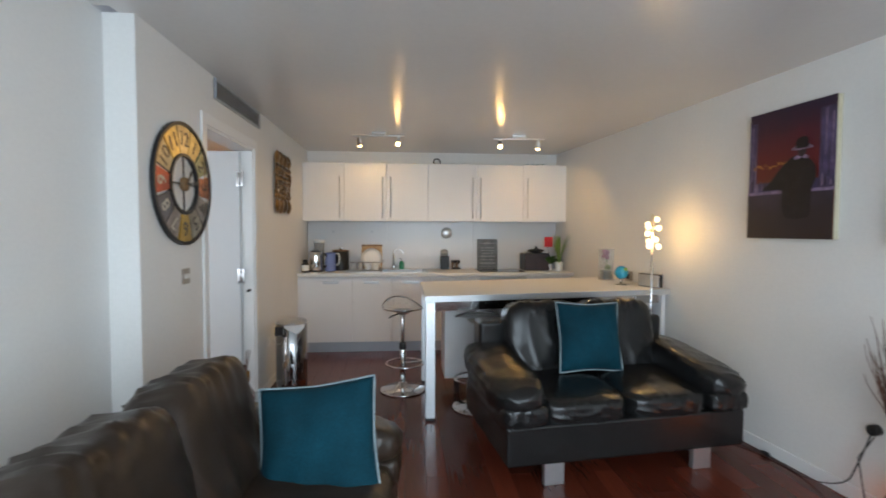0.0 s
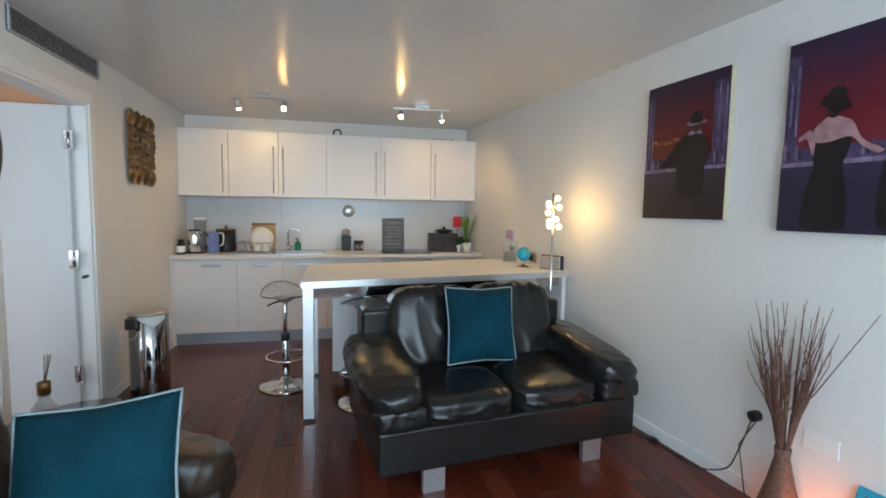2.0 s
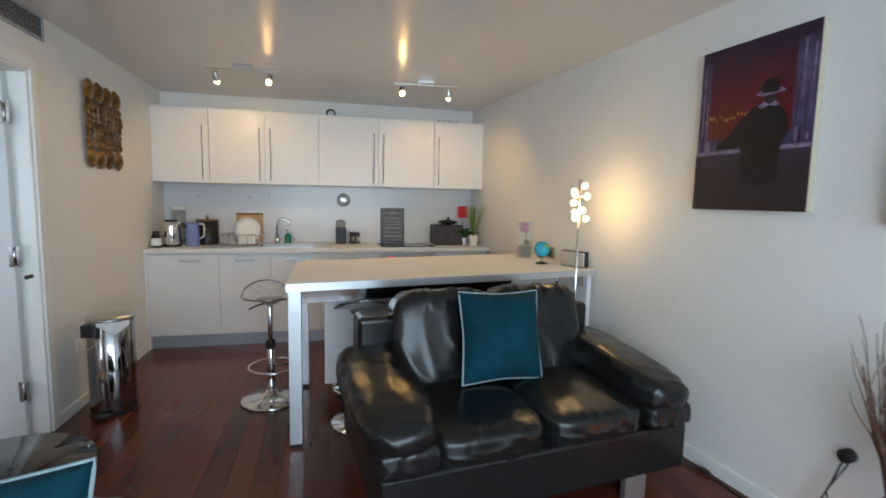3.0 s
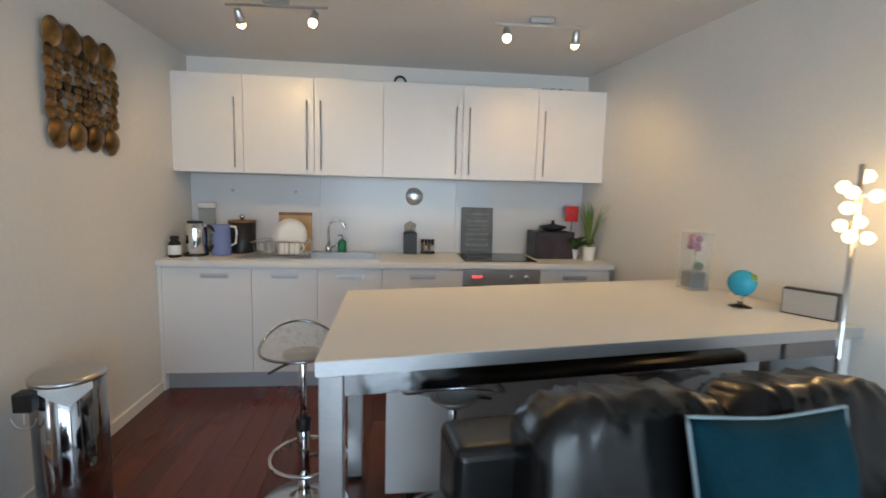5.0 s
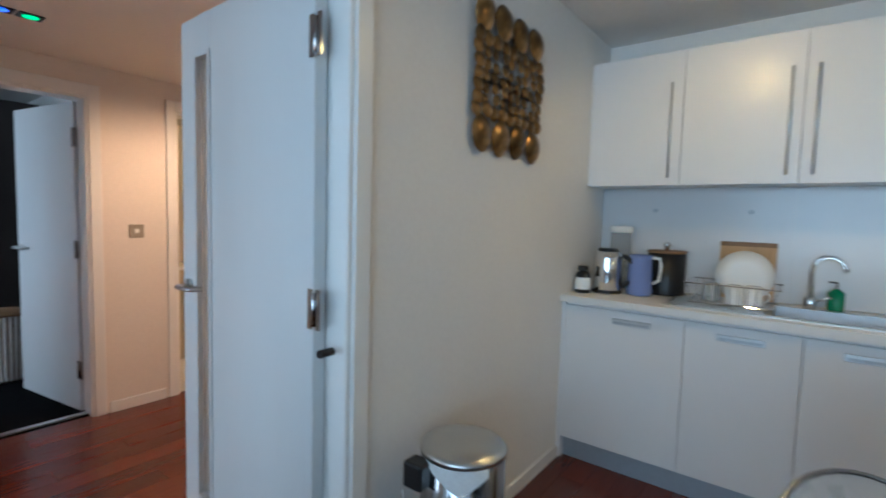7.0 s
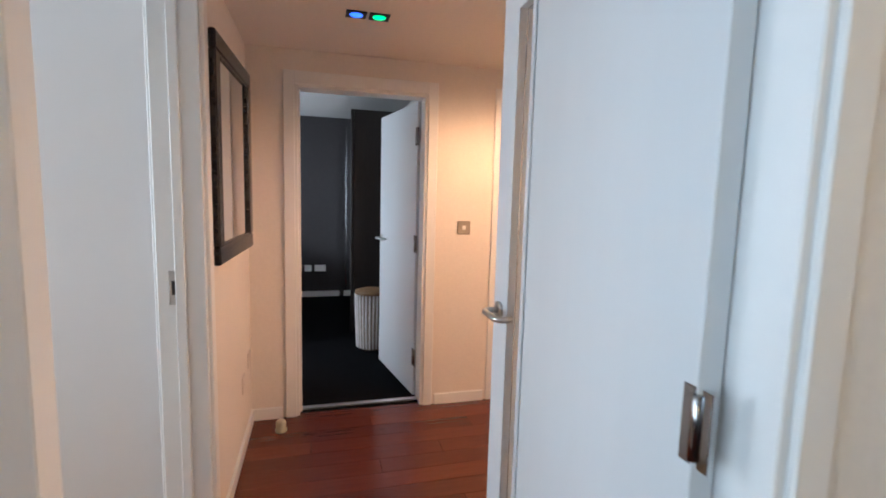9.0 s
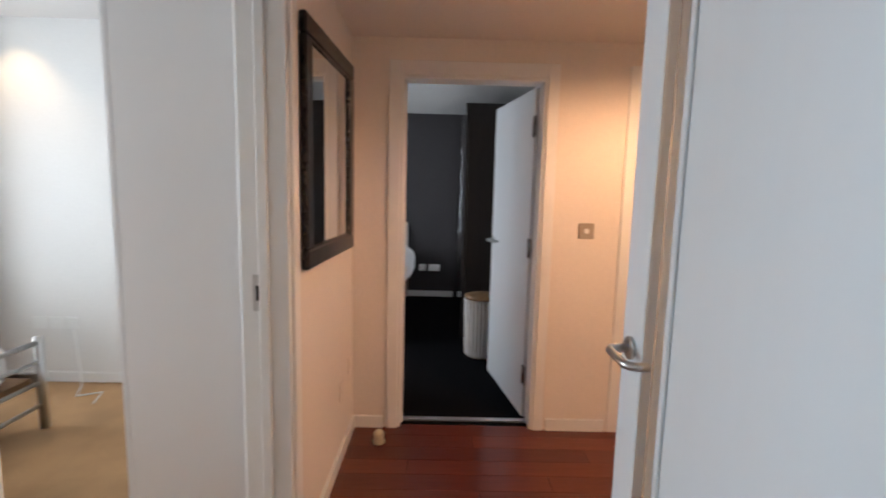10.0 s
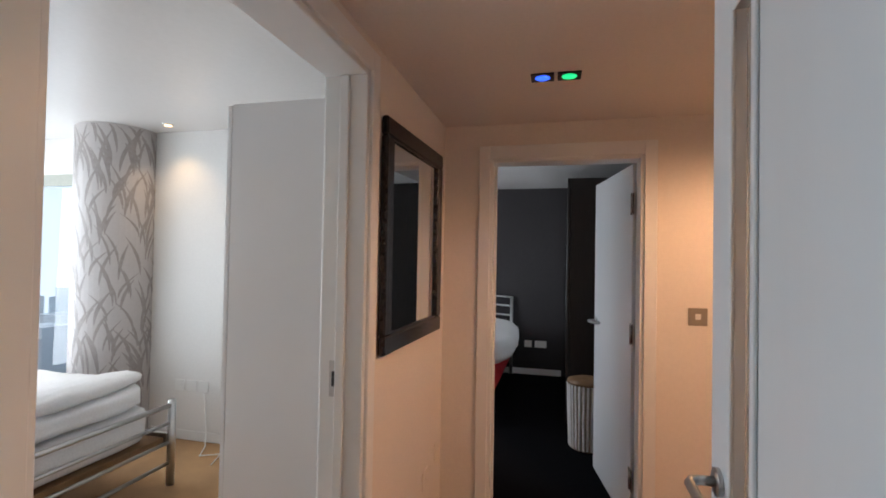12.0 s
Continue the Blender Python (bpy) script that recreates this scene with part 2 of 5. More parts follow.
def tube(points, r, seg=8, bm=None, taper=1.0):
    """A round bar along points."""
    bm = bm or bmesh.new()
    pts = [Vector(p) for p in points]
    rings = []
    up = Vector((0.13, 0.31, 0.94))
    for i, p in enumerate(pts):
        d = (pts[min(i + 1, len(pts) - 1)] - pts[max(i - 1, 0)]).normalized()
        s = d.cross(up)
        if s.length < 0.05:
            s = d.cross(Vector((1, 0, 0)))
        s.normalize()
        q = s.cross(d).normalized()
        rr = r * (1 + (taper - 1) * i / max(1, len(pts) - 1))
        rings.append([bm.verts.new(p + rr * (math.cos(a) * s + math.sin(a) * q)) for a in (2 * math.pi * k / seg for k in range(seg))])
    for a, b in zip(rings, rings[1:]):
        for k in range(seg):
            j = (k + 1) % seg
            bm.faces.new((a[k], a[j], b[j], b[k]))
    bm.faces.new(rings[0][::-1])
    bm.faces.new(rings[-1])
    return bm


def arc(c, r, a0, a1, n, axis="xz"):
    out = []
    for k in range(n + 1):
        a = radians(a0 + (a1 - a0) * k / n)
        u, v = r * math.cos(a), r * math.sin(a)
        out.append((c[0] + u, c[1], c[2] + v) if axis == "xz" else (c[0], c[1] + u, c[2] + v) if axis == "yz" else (c[0] + u, c[1] + v, c[2]))
    return out


def puff(sx, sy, sz, n=14, square=4.0, wrinkle=0.0, freq=6.0, seed=0.0, m=I4, fold=None, bm=None):
    """A stuffed block with rounded sides and leather folds."""
    bm = bm or bmesh.new()
    r = bmesh.ops.create_cube(bm, size=2)
    es = list({e for v in r["verts"] for e in v.link_edges})
    bmesh.ops.subdivide_edges(bm, edges=es, cuts=n, use_grid_fill=True)
    for v in bm.verts:
        p = v.co.copy()
        k = (abs(p.x) ** square + abs(p.y) ** square + abs(p.z) ** square) ** (1 / square)
        d = p / k
        q = Vector((d.x * sx / 2, d.y * sy / 2, d.z * sz / 2))
        if wrinkle:
            w = noise.noise(Vector((q.x * freq + seed, q.y * freq * 0.5, q.z * freq + seed * 2)))
            f = 1 - abs(noise.noise(Vector((q.x * freq * 1.7 + seed, q.y * freq + 5, q.z * freq * 0.8))))
            q += Vector((d.x, d.y, d.z)).normalized() * (wrinkle * (0.32 * w + 0.65 * f ** 8))
        if fold:
            q += Vector((d.x, d.y, d.z)).normalized() * fold(d, q)
        v.co = m @ q
    return bm


def ridge(x, y, z):
    """Sharp folds, nought between them."""
    return (1 - abs(noise.noise(Vector((x, y, z))))) ** 7


XW, YB, ZC = -0.76, 6.08, 2.43


def xr(y):
    return 2.79 - 0.11 * (y - 3.1)

# ---- setting ----
setting("floor", box(-3.30, 3.3, -1.7, 6.3, -0.12, -0.014), "under", "dark mahogany plank floor", "floor")
setting("floor_bedroom", box(-3.95, -0.90, -1.3, 2.87, -0.10, -0.006), "carpet", "worn beige carpet with faint stains", "carpet")
setting("floor_dark_bedroom", prism([(-6.9, 0.9), (-3.95, 0.9), (-3.95, 2.88), (-3.30, 2.88), (-3.30, 4.45), (-6.9, 4.45)], -0.10, -0.006), "darkcarpet", "black fitted carpet", "carpet")
setting("floor_bathroom", box(-5.4, -3.30, 4.45, 5.6, -0.10, -0.006), "worktop", "pale bathroom floor", "floor")
setting("ceiling", prism([(-1.1, -1.7), (3.35, -1.7), (xr(6.2) + 0.2, 6.25), (-0.83, 6.25), (-0.83, 2.2), (-1.1, 2.2)], ZC, ZC + 0.12), "ceil", "smooth white painted ceiling with soft sheen", "ceiling")
setting("ceiling_hall", box(-3.31, -0.83, 2.87, 5.5, 2.20, 2.32), "hallpaint", "low white hall ceiling", "ceiling")
setting("ceiling_bedroom", box(-4.0, -0.9, -1.3, 2.87, 2.43, 2.53), "ceil", "white bedroom ceiling", "ceiling")
setting("ceiling_dark_bedroom", prism([(-6.9, 0.9), (-3.95, 0.9), (-3.95, 2.88), (-3.31, 2.88), (-3.31, 4.45), (-6.9, 4.45)], 2.36, 2.48), "ceil", "white bedroom ceiling", "ceiling")
setting("ceiling_bathroom", box(-5.4, -3.31, 4.45, 5.6, 2.25, 2.35), "ceil", "white bathroom ceiling", "ceiling")

DY0, DY1, DH = 2.995, 3.945, 2.10
w = box(XW - 0.14, XW, 2.27, DY0, 0, ZC)
box(XW - 0.14, XW, DY0, DY1, DH, ZC, bm=w)
box(XW - 0.14, XW, DY1, YB + 0.15, 0, ZC, bm=w)
setting("wall_west", w, "paint", "white painted wall with a doorway", "wall")
setting("wall_west_recess", box(-1.04, XW - 0.14, -1.7, 2.40, 0, ZC), "paint", "white painted recessed wall", "wall")
setting("wall_north", box(XW, xr(YB) + 0.15, YB, YB + 0.15, 0, ZC), "paint", "white painted kitchen wall", "wall")
setting("wall_east", prism([(xr(-1.7), -1.7), (xr(-1.7) + 0.15, -1.7), (xr(YB) + 0.15, YB), (xr(YB), YB)], 0, ZC), "paint", "plain white painted wall", "wall")
# window wall behind the walker
w = box(-1.04, -0.6, -1.85, -1.7, 0, ZC)
box(2.8, 3.5, -1.85, -1.7, 0, ZC, bm=w)
box(-0.6, 2.8, -1.85, -1.7, 0, 0.25, bm=w)
box(-0.6, 2.8, -1.85, -1.7, 2.4, ZC, bm=w)
setting("wall_south", w, "paint", "white wall around a wide window", "wall")
# hall: mirror wall with the bedroom doorway, end wall with two doorways
BX0, BX1 = -2.14, -1.07
EX, EY0, EY1, EH = -3.24, 3.20, 4.02, 2.02
w = box(-3.95, EX - 0.13, 2.80, 2.95, 0, 2.36)
box(BX1, XW - 0.14, 2.80, 2.95, 0, 2.43, bm=w)
box(BX0, BX1, 2.80, 2.95, 2.10, 2.43, bm=w)
box(-3.24, BX0, 2.80, 2.95, 0, 2.43, bm=w)
setting("wall_hall_south", w, "hallpaint", "white hall wall with a bedroom doorway", "wall")
FY0, FY1 = 4.50, 5.25
w = box(EX - 0.13, EX, 2.80, EY0, 0, 2.36)
box(EX - 0.13, EX, EY0, EY1, EH, 2.36, bm=w)
box(EX - 0.13, EX, EY1, FY0, 0, 2.36, bm=w)
box(EX - 0.13, EX, FY0, FY1, EH, 2.36, bm=w)
box(EX - 0.13, EX, FY1, 5.6, 0, 2.36, bm=w)
setting("wall_hall_west", w, "hallpaint", "white hall end wall with two doorways", "wall")
setting("wall_hall_north", box(EX, XW - 0.14, 5.4, 5.55, 0, 2.3), "hallpaint", "white hall wall", "wall")
# bedroom with the patterned column
w = box(-3.95, -3.80, -0.12, 2.80, 0, 2.43)
box(-3.95, -3.80, -1.35, -0.12, 2.12, 2.43, bm=w)
box(-3.95, -3.80, -1.35, -0.12, 0, 0.10, bm=w)
setting("wall_bedroom_west", w, "paint", "white bedroom wall with a corner window", "wall")
w = box(-3.80, -3.62, -1.35, -1.2, 0, 2.43)
box(-1.12, -1.04, -1.35, -1.2, 0, 2.43, bm=w)
box(-3.62, -1.12, -1.35, -1.2, 0, 0.12, bm=w)
box(-3.62, -1.12, -1.35, -1.2, 2.30, 2.43, bm=w)
setting("wall_bedroom_south", w, "paint", "white wall round an unseen added bedroom window", "wall")
# dark bedroom
setting("wall_dark_west", box(-6.9, -6.75, 0.9, 4.45, 0, 2.36), "darkwall", "charcoal painted feature wall", "wall")
setting("wall_dark_north", box(-6.9, -3.37, 4.30, 4.45, 0, 2.36), "paint", "white bedroom side wall", "wall")
# out-of-view wall; its opening is added to hold the fill lamp
w = box(-6.75, -5.9, 0.85, 1.0, 0, 2.36)
box(-4.1, -3.952, 0.85, 1.0, 0, 2.36, bm=w)
box(-5.9, -4.1, 0.85, 1.0, 0, 0.7, bm=w)
box(-5.9, -4.1, 0.85, 1.0, 2.15, 2.36, bm=w)
setting("wall_dark_south", w, "paint", "white wall round an unseen added opening", "wall")
# bathroom
setting("wall_bath_west", box(-5.4, -5.25, 4.45, 5.6, 0, 2.25), "hallpaint", "pale bathroom wall", "wall")
setting("wall_bath_north", box(-5.25, EX - 0.13, 5.45, 5.6, 0, 2.25), "hallpaint", "pale bathroom wall", "wall")

def skirting(x0, x1, y0, y1, h=0.075):
    b = box(x0, x1, y0, y1, 0, h)
    es = [e for e in b.edges if all(v.co.z > h - 1e-4 for v in e.verts)]
    bmesh.ops.bevel(b, geom=es, offset=0.006, segments=2, affect="EDGES")
    return setting("baseboard", b, "gloss", "white gloss skirting board", "baseboard")


skirting(XW, XW + 0.014, 2.27, DY0 - 0.07)
skirting(XW, XW + 0.014, DY1 + 0.07, 5.47)
skirting(EX + 0.001, BX0 - 0.07, 2.95, 2.964)
skirting(EX, EX + 0.014, 2.965, EY0 - 0.07)
skirting(EX, EX + 0.014, EY1 + 0.07, FY0 - 0.07)
skirting(-3.80, -3.786, 0.42, 2.2)
skirting(-6.75, -6.736, 1.0, 3.64)
b = prism([(xr(-1.6) - 0.014, -1.6), (xr(-1.6), -1.6), (xr(3.9), 3.9), (xr(3.9) - 0.014, 3.9)], 0, 0.075)
setting("baseboard", b, "gloss", "white gloss skirting board", "baseboard")


def doorframe(name, axis, at, thick, a0, a1, h, label):
    """Lining and architraves round an opening; at is the face nearer +, thick reaches towards -."""
    top = empty(name)
    tagged(top, label, "door frame", "", "structure")
    def bx(u0, u1, v0, v1, z0, z1):
        return box(v0, v1, u0, u1, z0, z1, 0.003) if axis == "x" else box(u0, u1, v0, v1, z0, z1, 0.003)
    L = 0.03
    part("jamb", bx(a0, a0 + L, at - thick - 0.003, at + 0.003, 0, h), "gloss", top)
    part("jamb", bx(a1 - L, a1, at - thick - 0.003, at + 0.003, 0, h), "gloss", top)
    part("head", bx(a0 + L, a1 - L, at - thick - 0.003, at + 0.003, h - L, h), "gloss", top)
    for f0, f1 in ((at + 0.001, at + 0.016), (at - thick - 0.016, at - thick - 0.001)):
        part("architrave", bx(a0 - 0.05, a0 + 0.012, f0, f1, 0, h + 0.06), "gloss", top)
        part("architrave", bx(a1 - 0.012, a1 + 0.05, f0, f1, 0, h + 0.06), "gloss", top)
        part("architrave", bx(a0 + 0.012, a1 - 0.012, f0, f1, h - 0.012, h + 0.06), "gloss", top)
    part("stop", bx(a0 + L, a0 + L + 0.012, at - thick * 0.62, at - thick * 0.40, 0, h - L), "gloss", top)
    return top


frame_living = doorframe("door_frame_1", "x", XW, 0.14, DY0, DY1, DH, "white gloss door frame to the hall")
frame_bed = doorframe("door_frame_2", "y", 2.95, 0.15, BX0, BX1, 2.10, "white gloss bedroom door frame with a steel strike plate")
frame_dark = doorframe("door_frame_3", "x", EX, 0.13, EY0, EY1, EH, "white gloss door frame of the dark bedroom")
frame_bath = doorframe("door_frame_4", "x", EX, 0.13, FY0, FY1, EH, "white gloss bathroom door frame")
sp = box(BX0 + 0.031, BX0 + 0.034, 2.835, 2.880, 0.985, 1.105, 0.001)
sp = part("strike_plate", sp, "steel", frame_bed, "brushed steel strike plate")
part("latch_hole", box(BX0 + 0.0342, BX0 + 0.036, 2.845, 2.868, 1.02, 1.07), "black", sp)
part("keep", cyl(0.012, 0, 0.05, 12, pose(XW - 0.02, DY1 - 0.06, 0.945, 90, 0, 0)), "black", frame_living, "black metal door keep")


def lever(parent, m):
    """A return-to-door lever on a round rose; z of m points out of the leaf, x towards the hinge."""
    h = part("handle", cyl(0.027, 0, 0.009, 20, m), "steel", parent, "brushed steel lever handle", True)
    pts = [(0, 0, 0.008), (0, 0, 0.038), (0.006, 0, 0.05), (0.02, 0, 0.057), (0.105, 0, 0.057), (0.118, 0, 0.05), (0.124, 0, 0.038), (0.124, 0, 0.012)]
    part("lever", tube([m @ Vector(p) for p in pts], 0.0095, 10), "steel", h, smooth=True)


def leaf_door(name, hinge, angle, width, height, label, glazed=False, side=1, mats="doorp"):
    """A leaf from its hinge along local +x; the leaf's thickness is on local y."""
    d = empty(name, pose(hinge[0], hinge[1], 0, 0, 0, angle))
    tagged(d, label, "door", "", "structure")
    t = 0.022
    if glazed:
        g0, g1, gz0, gz1 = width - 0.225, width - 0.125, 0.20, height - 0.15
        part("leaf_panel", box(0.002, g0, -t, t, 0.008, height, 0.002), mats, d)
        part("leaf_stile", box(g1, width, -t, t, 0.008, height, 0.002), mats, d)
        part("leaf_rail", box(g0, g1, -t, t, 0.008, gz0), mats, d)
        part("leaf_rail", box(g0, g1, -t, t, gz1, height), mats, d)
        part("pane", box(g0 + 0.001, g1 - 0.001, -0.003, 0.003, gz0 + 0.001, gz1 - 0.001), "glass", d, "narrow clear glass pane").visible_shadow = False
        for s in (-1, 1):
            y0, y1 = sorted((s * t, s * (t + 0.007)))
            for u0, u1 in ((g0 - 0.014, g0 + 0.004), (g1 - 0.004, g1 + 0.014)):
                part("bead", box(u0, u1, y0, y1, gz0 - 0.014, gz1 + 0.014, 0.002), mats, d)
            for z0, z1 in ((gz0 - 0.014, gz0 + 0.004), (gz1 - 0.004, gz1 + 0.014)):
                part("bead", box(g0 + 0.004, g1 - 0.004, y0, y1, z0, z1, 0.002), mats, d)
    else:
        part("leaf_panel", box(0.002, width, -t, t, 0.008, height, 0.002), mats, d)
    for s in (-1, 1):
        m = pose(width - 0.055, s * t, 1.04, -90 * s, 0, 0) @ pose(0, 0, 0, 0, 0, 180)
        lever(d, m)
    for z in (0.28, 1.06, height - 0.22):
        hg = part("hinge", cyl(0.008, z - 0.05, z + 0.05, 10, pose(-0.004, side * (t + 0.004), 0)), "smoke", d, "dull steel butt hinge", True)
        y0, y1 = sorted((side * t, side * (t + 0.003)))
        part("hinge_plate", box(0.003, 0.026, y0, y1, z - 0.06, z + 0.06, 0.001), "smoke", hg)
        part("hinge_plate", box(-0.030, -0.010, y0, y1, z - 0.06, z + 0.06, 0.001), "smoke", hg)
    return d


# vent over the living-room doorway
vent = empty("air_vent", pose(XW, 0, 0))
thing(vent, "grey slatted air grille set over the doorway", "air vent")
VY0, VY1, VZ0, VZ1 = 3.16, 4.10, 2.285, 2.422
part("backing", box(0.001, 0.004, VY0, VY1, VZ0, VZ1), "black", vent)
for y0, y1, z0, z1 in ((VY0, VY1, VZ0, VZ0 + 0.012), (VY0, VY1, VZ1 - 0.012, VZ1), (VY0, VY0 + 0.012, VZ0 + 0.012, VZ1 - 0.012), (VY1 - 0.012, VY1, VZ0 + 0.012, VZ1 - 0.012)):
    part("frame", box(0.004, 0.016, y0, y1, z0, z1, 0.002), "plinth", vent)
sl = finish("slat", box(-0.006, 0.006, VY0 + 0.012, VY1 - 0.012, -0.0015, 0.0015), "plinth")
for k in range(9):
    o = new("slat", sl)
    o.parent = vent
    o.matrix_basis = pose(0.011, 0, VZ0 + 0.02 + k * 0.0135, 0, 32, 0)

door_living = leaf_door("door_1", (XW - 0.085, 3.888), 178.8, 0.86, 2.062, "white open door with a narrow glass pane", True, side=1)
door_dark = leaf_door("door_2", (EX - 0.145, EY1 - 0.025), 190, 0.78, 1.99, "white open door into the dark bedroom", side=1)

# ---- kitchen ----
XE = xr(YB)
def bar_handle(parent, x, y, z0, z1):
    h = part("handle", tube([(x, y - 0.028, z0), (x, y - 0.028, z1)], 0.0055, 10), "steel", parent, "brushed steel bar handle", True)
    for z in (z0 + 0.05, z1 - 0.05):
        part("standoff", tube([(x, y - 0.026, z), (x, y, z)], 0.004, 8), "steel", h)


UB, UT, UF = 1.545, 2.245, 5.78
edges = [-0.745, -0.262, 0.247, 0.757, 1.36, 1.95, 2.50]
hnd = [edges[1] - 0.055, edges[2] - 0.05, edges[2] + 0.05, edges[4] - 0.05, edges[4] + 0.05, edges[5] + 0.05]
part_gap = 0.0018
for k in range(6):
    a, b = edges[k], edges[k + 1]
    u = empty("wall_cabinet", pose(0, 0, 0))
    thing(u, "white lacquered wall cabinet with a steel bar handle", "cabinet", "wall cabinets over the worktop")
    part("body", box(a + 0.001, b - 0.001, UF + 0.02, YB - 0.002, UB, UT), "lacquer", u)
    dr = part("door", box(a + part_gap, b - part_gap, UF, UF + 0.018, UB - 0.004, UT + 0.003, 0.0015), "lacquer", u)
    bar_handle(dr, hnd[k], UF, UB + 0.035, UT - 0.165)
e = thing(part("end_panel", box(XW + 0.001, edges[0], UF + 0.004, YB - 0.002, UB, UT), "lacquer"), "white filler panel beside the wall cabinets", "panel")
thing(part("end_panel", box(2.502, XE + 0.005, UF + 0.004, YB - 0.002, UB, UT), "lacquer"), "white filler panel beside the wall cabinets", "panel")

bed = [-0.735, -0.139, 0.312, 0.766, 1.349, 1.93, 2.47]
CF = 5.48
for k in range(6):
    a, b = bed[k], bed[k + 1]
    oven = k == 4
    u = empty("oven" if oven else "base_cabinet")
    thing(u, "built-in oven with a steel control panel" if oven else "white lacquered base cabinet with a recessed grip", "oven" if oven else "cabinet", "" if oven else "base cabinets under the worktop")
    part("body", box(a + 0.001, b - 0.001, CF + 0.02, YB - 0.002, 0.12, 0.885), "lacquer", u)
    if oven:
        pn = part("control_panel", box(a + 0.003, b - 0.003, CF - 0.002, CF + 0.018, 0.765, 0.88, 0.002), "steel", u, "brushed steel control panel")
        for t in range(4):
            part("digit", box(a + 0.075 + t * 0.017 + (0.006 if t > 1 else 0), a + 0.086 + t * 0.017 + (0.006 if t > 1 else 0), CF - 0.004, CF - 0.0025, 0.82, 0.838), "redled", pn)
        for x in (a + 0.37, a + 0.48):
            part("knob", cyl(0.019, 0, 0.024, 16, pose(x, CF - 0.002, 0.825, 90, 0, 0)), "steel", pn, smooth=True)
        dr = part("door", box(a + 0.003, b - 0.003, CF - 0.002, CF + 0.018, 0.16, 0.76, 0.002), "blackglass", u, "black glass oven door")
        part("handle", tube([(a + 0.05, CF - 0.035, 0.73), (b - 0.05, CF - 0.035, 0.73)], 0.007, 8), "steel", dr)
    else:
        c = (a + b) / 2 + (0.05 if k == 0 else 0.0)
        dr = part("door", box(a + part_gap, b - part_gap, CF, CF + 0.018, 0.125, 0.875, 0.0015), "lacquer", u)
        g = part("grip", box(c - 0.095, c + 0.095, CF - 0.005, CF - 0.0005, 0.805, 0.837, 0.002), "alu", dr, "recessed aluminium grip")
        part("grip_slot", box(c - 0.085, c + 0.085, CF - 0.0062, CF - 0.0052, 0.810, 0.822), "plinth", g)
thing(part("plinth", box(XW + 0.002, XE, CF + 0.045, CF + 0.06, 0.0, 0.118), "plinth"), "grey metal plinth under the base cabinets", "plinth")
thing(part("end_panel", box(XW + 0.001, bed[0], CF + 0.001, YB - 0.002, 0.0, 0.885), "lacquer"), "white end panel beside the base cabinets", "panel")
thing(part("end_panel", box(2.472, XE + 0.01, CF + 0.001, YB - 0.002, 0.0, 0.885), "lacquer"), "white end panel beside the base cabinets", "panel")
SX0, SX1 = 0.18, 0.72
wt = box(XW + 0.001, SX0, 5.455, YB - 0.002, 0.892, 0.93, 0.002)
box(SX1, XE + 0.03, 5.455, YB - 0.002, 0.892, 0.93, 0.002, bm=wt)
box(SX0, SX1, 5.455, 5.56, 0.892, 0.93, bm=wt)
box(SX0, SX1, 5.93, YB - 0.002, 0.892, 0.93, bm=wt)
thing(part("worktop", wt, "worktop"), "pale laminate kitchen worktop", "worktop")
sb = thing(empty("splashback"), "glossy pale grey splashback panels", "splashback")
cuts = [XW + 0.002, 0.247, 1.36, XE]
for a, b in zip(cuts, cuts[1:]):
    part("panel", box(a + 0.0006, b - 0.0006, YB - 0.012, YB - 0.001, 0.932, UB - 0.002, 0.0008), "splash", sb)

# sink with drainer
sk = empty("sink")
thing(sk, "stainless steel sink with a ribbed drainer", "sink")
b = bmesh.new()
for x0, x1, y0, y1 in ((-0.26, SX0 + 0.01, 5.54, 5.95), (SX1 - 0.02, SX1 + 0.03, 5.54, 5.95), (SX0 + 0.01, SX1 - 0.02, 5.54, 5.585), (SX0 + 0.01, SX1 - 0.02, 5.905, 5.95)):
    box(x0, x1, y0, y1, 0.9305, 0.9355, bm=b)
part("rim", b, "steel", sk)
b = bmesh.new()
x0, x1, y0, y1 = SX0 + 0.012, SX1 - 0.022, 5.587, 5.903
vs = [b.verts.new(p) for p in ((x0, y0, 0.935), (x1, y0, 0.935), (x1, y1, 0.935), (x0, y1, 0.935), (x0 + 0.03, y0 + 0.03, 0.74), (x1 - 0.03, y0 + 0.03, 0.74), (x1 - 0.03, y1 - 0.03, 0.74), (x0 + 0.03, y1 - 0.03, 0.74))]
for f in ((4, 5, 6, 7), (0, 1, 5, 4), (1, 2, 6, 5), (2, 3, 7, 6), (3, 0, 4, 7)):
    b.faces.new([vs[i] for i in f])
part("bowl", b, "plinth", sk)
for k in range(9):
    part("drainer_rib", box(-0.24, 0.16, 5.59 + k * 0.04, 5.596 + k * 0.04, 0.936, 0.939, 0.001), "steel", sk)
tp = empty("tap")
thing(tp, "chrome swan-neck kitchen mixer tap", "tap")
TX, TY = 0.33, 5.925
part("base", cyl(0.026, 0.936, 0.995, 18, pose(TX, TY, 0)), "chrome", tp, smooth=True)
part("spout", tube([(TX, TY, 0.99), (TX, TY, 1.13)] + arc((TX + 0.062, TY - 0.0, 1.13), 0.062, 180, 20, 12) + [(TX + 0.128, TY - 0.01, 1.13)], 0.011, 12), "chrome", tp, smooth=True)
part("lever", tube([(TX + 0.02, TY, 0.975), (TX + 0.075, TY - 0.02, 1.005)], 0.006, 8), "chrome", tp, smooth=True)

hb = empty("hob")
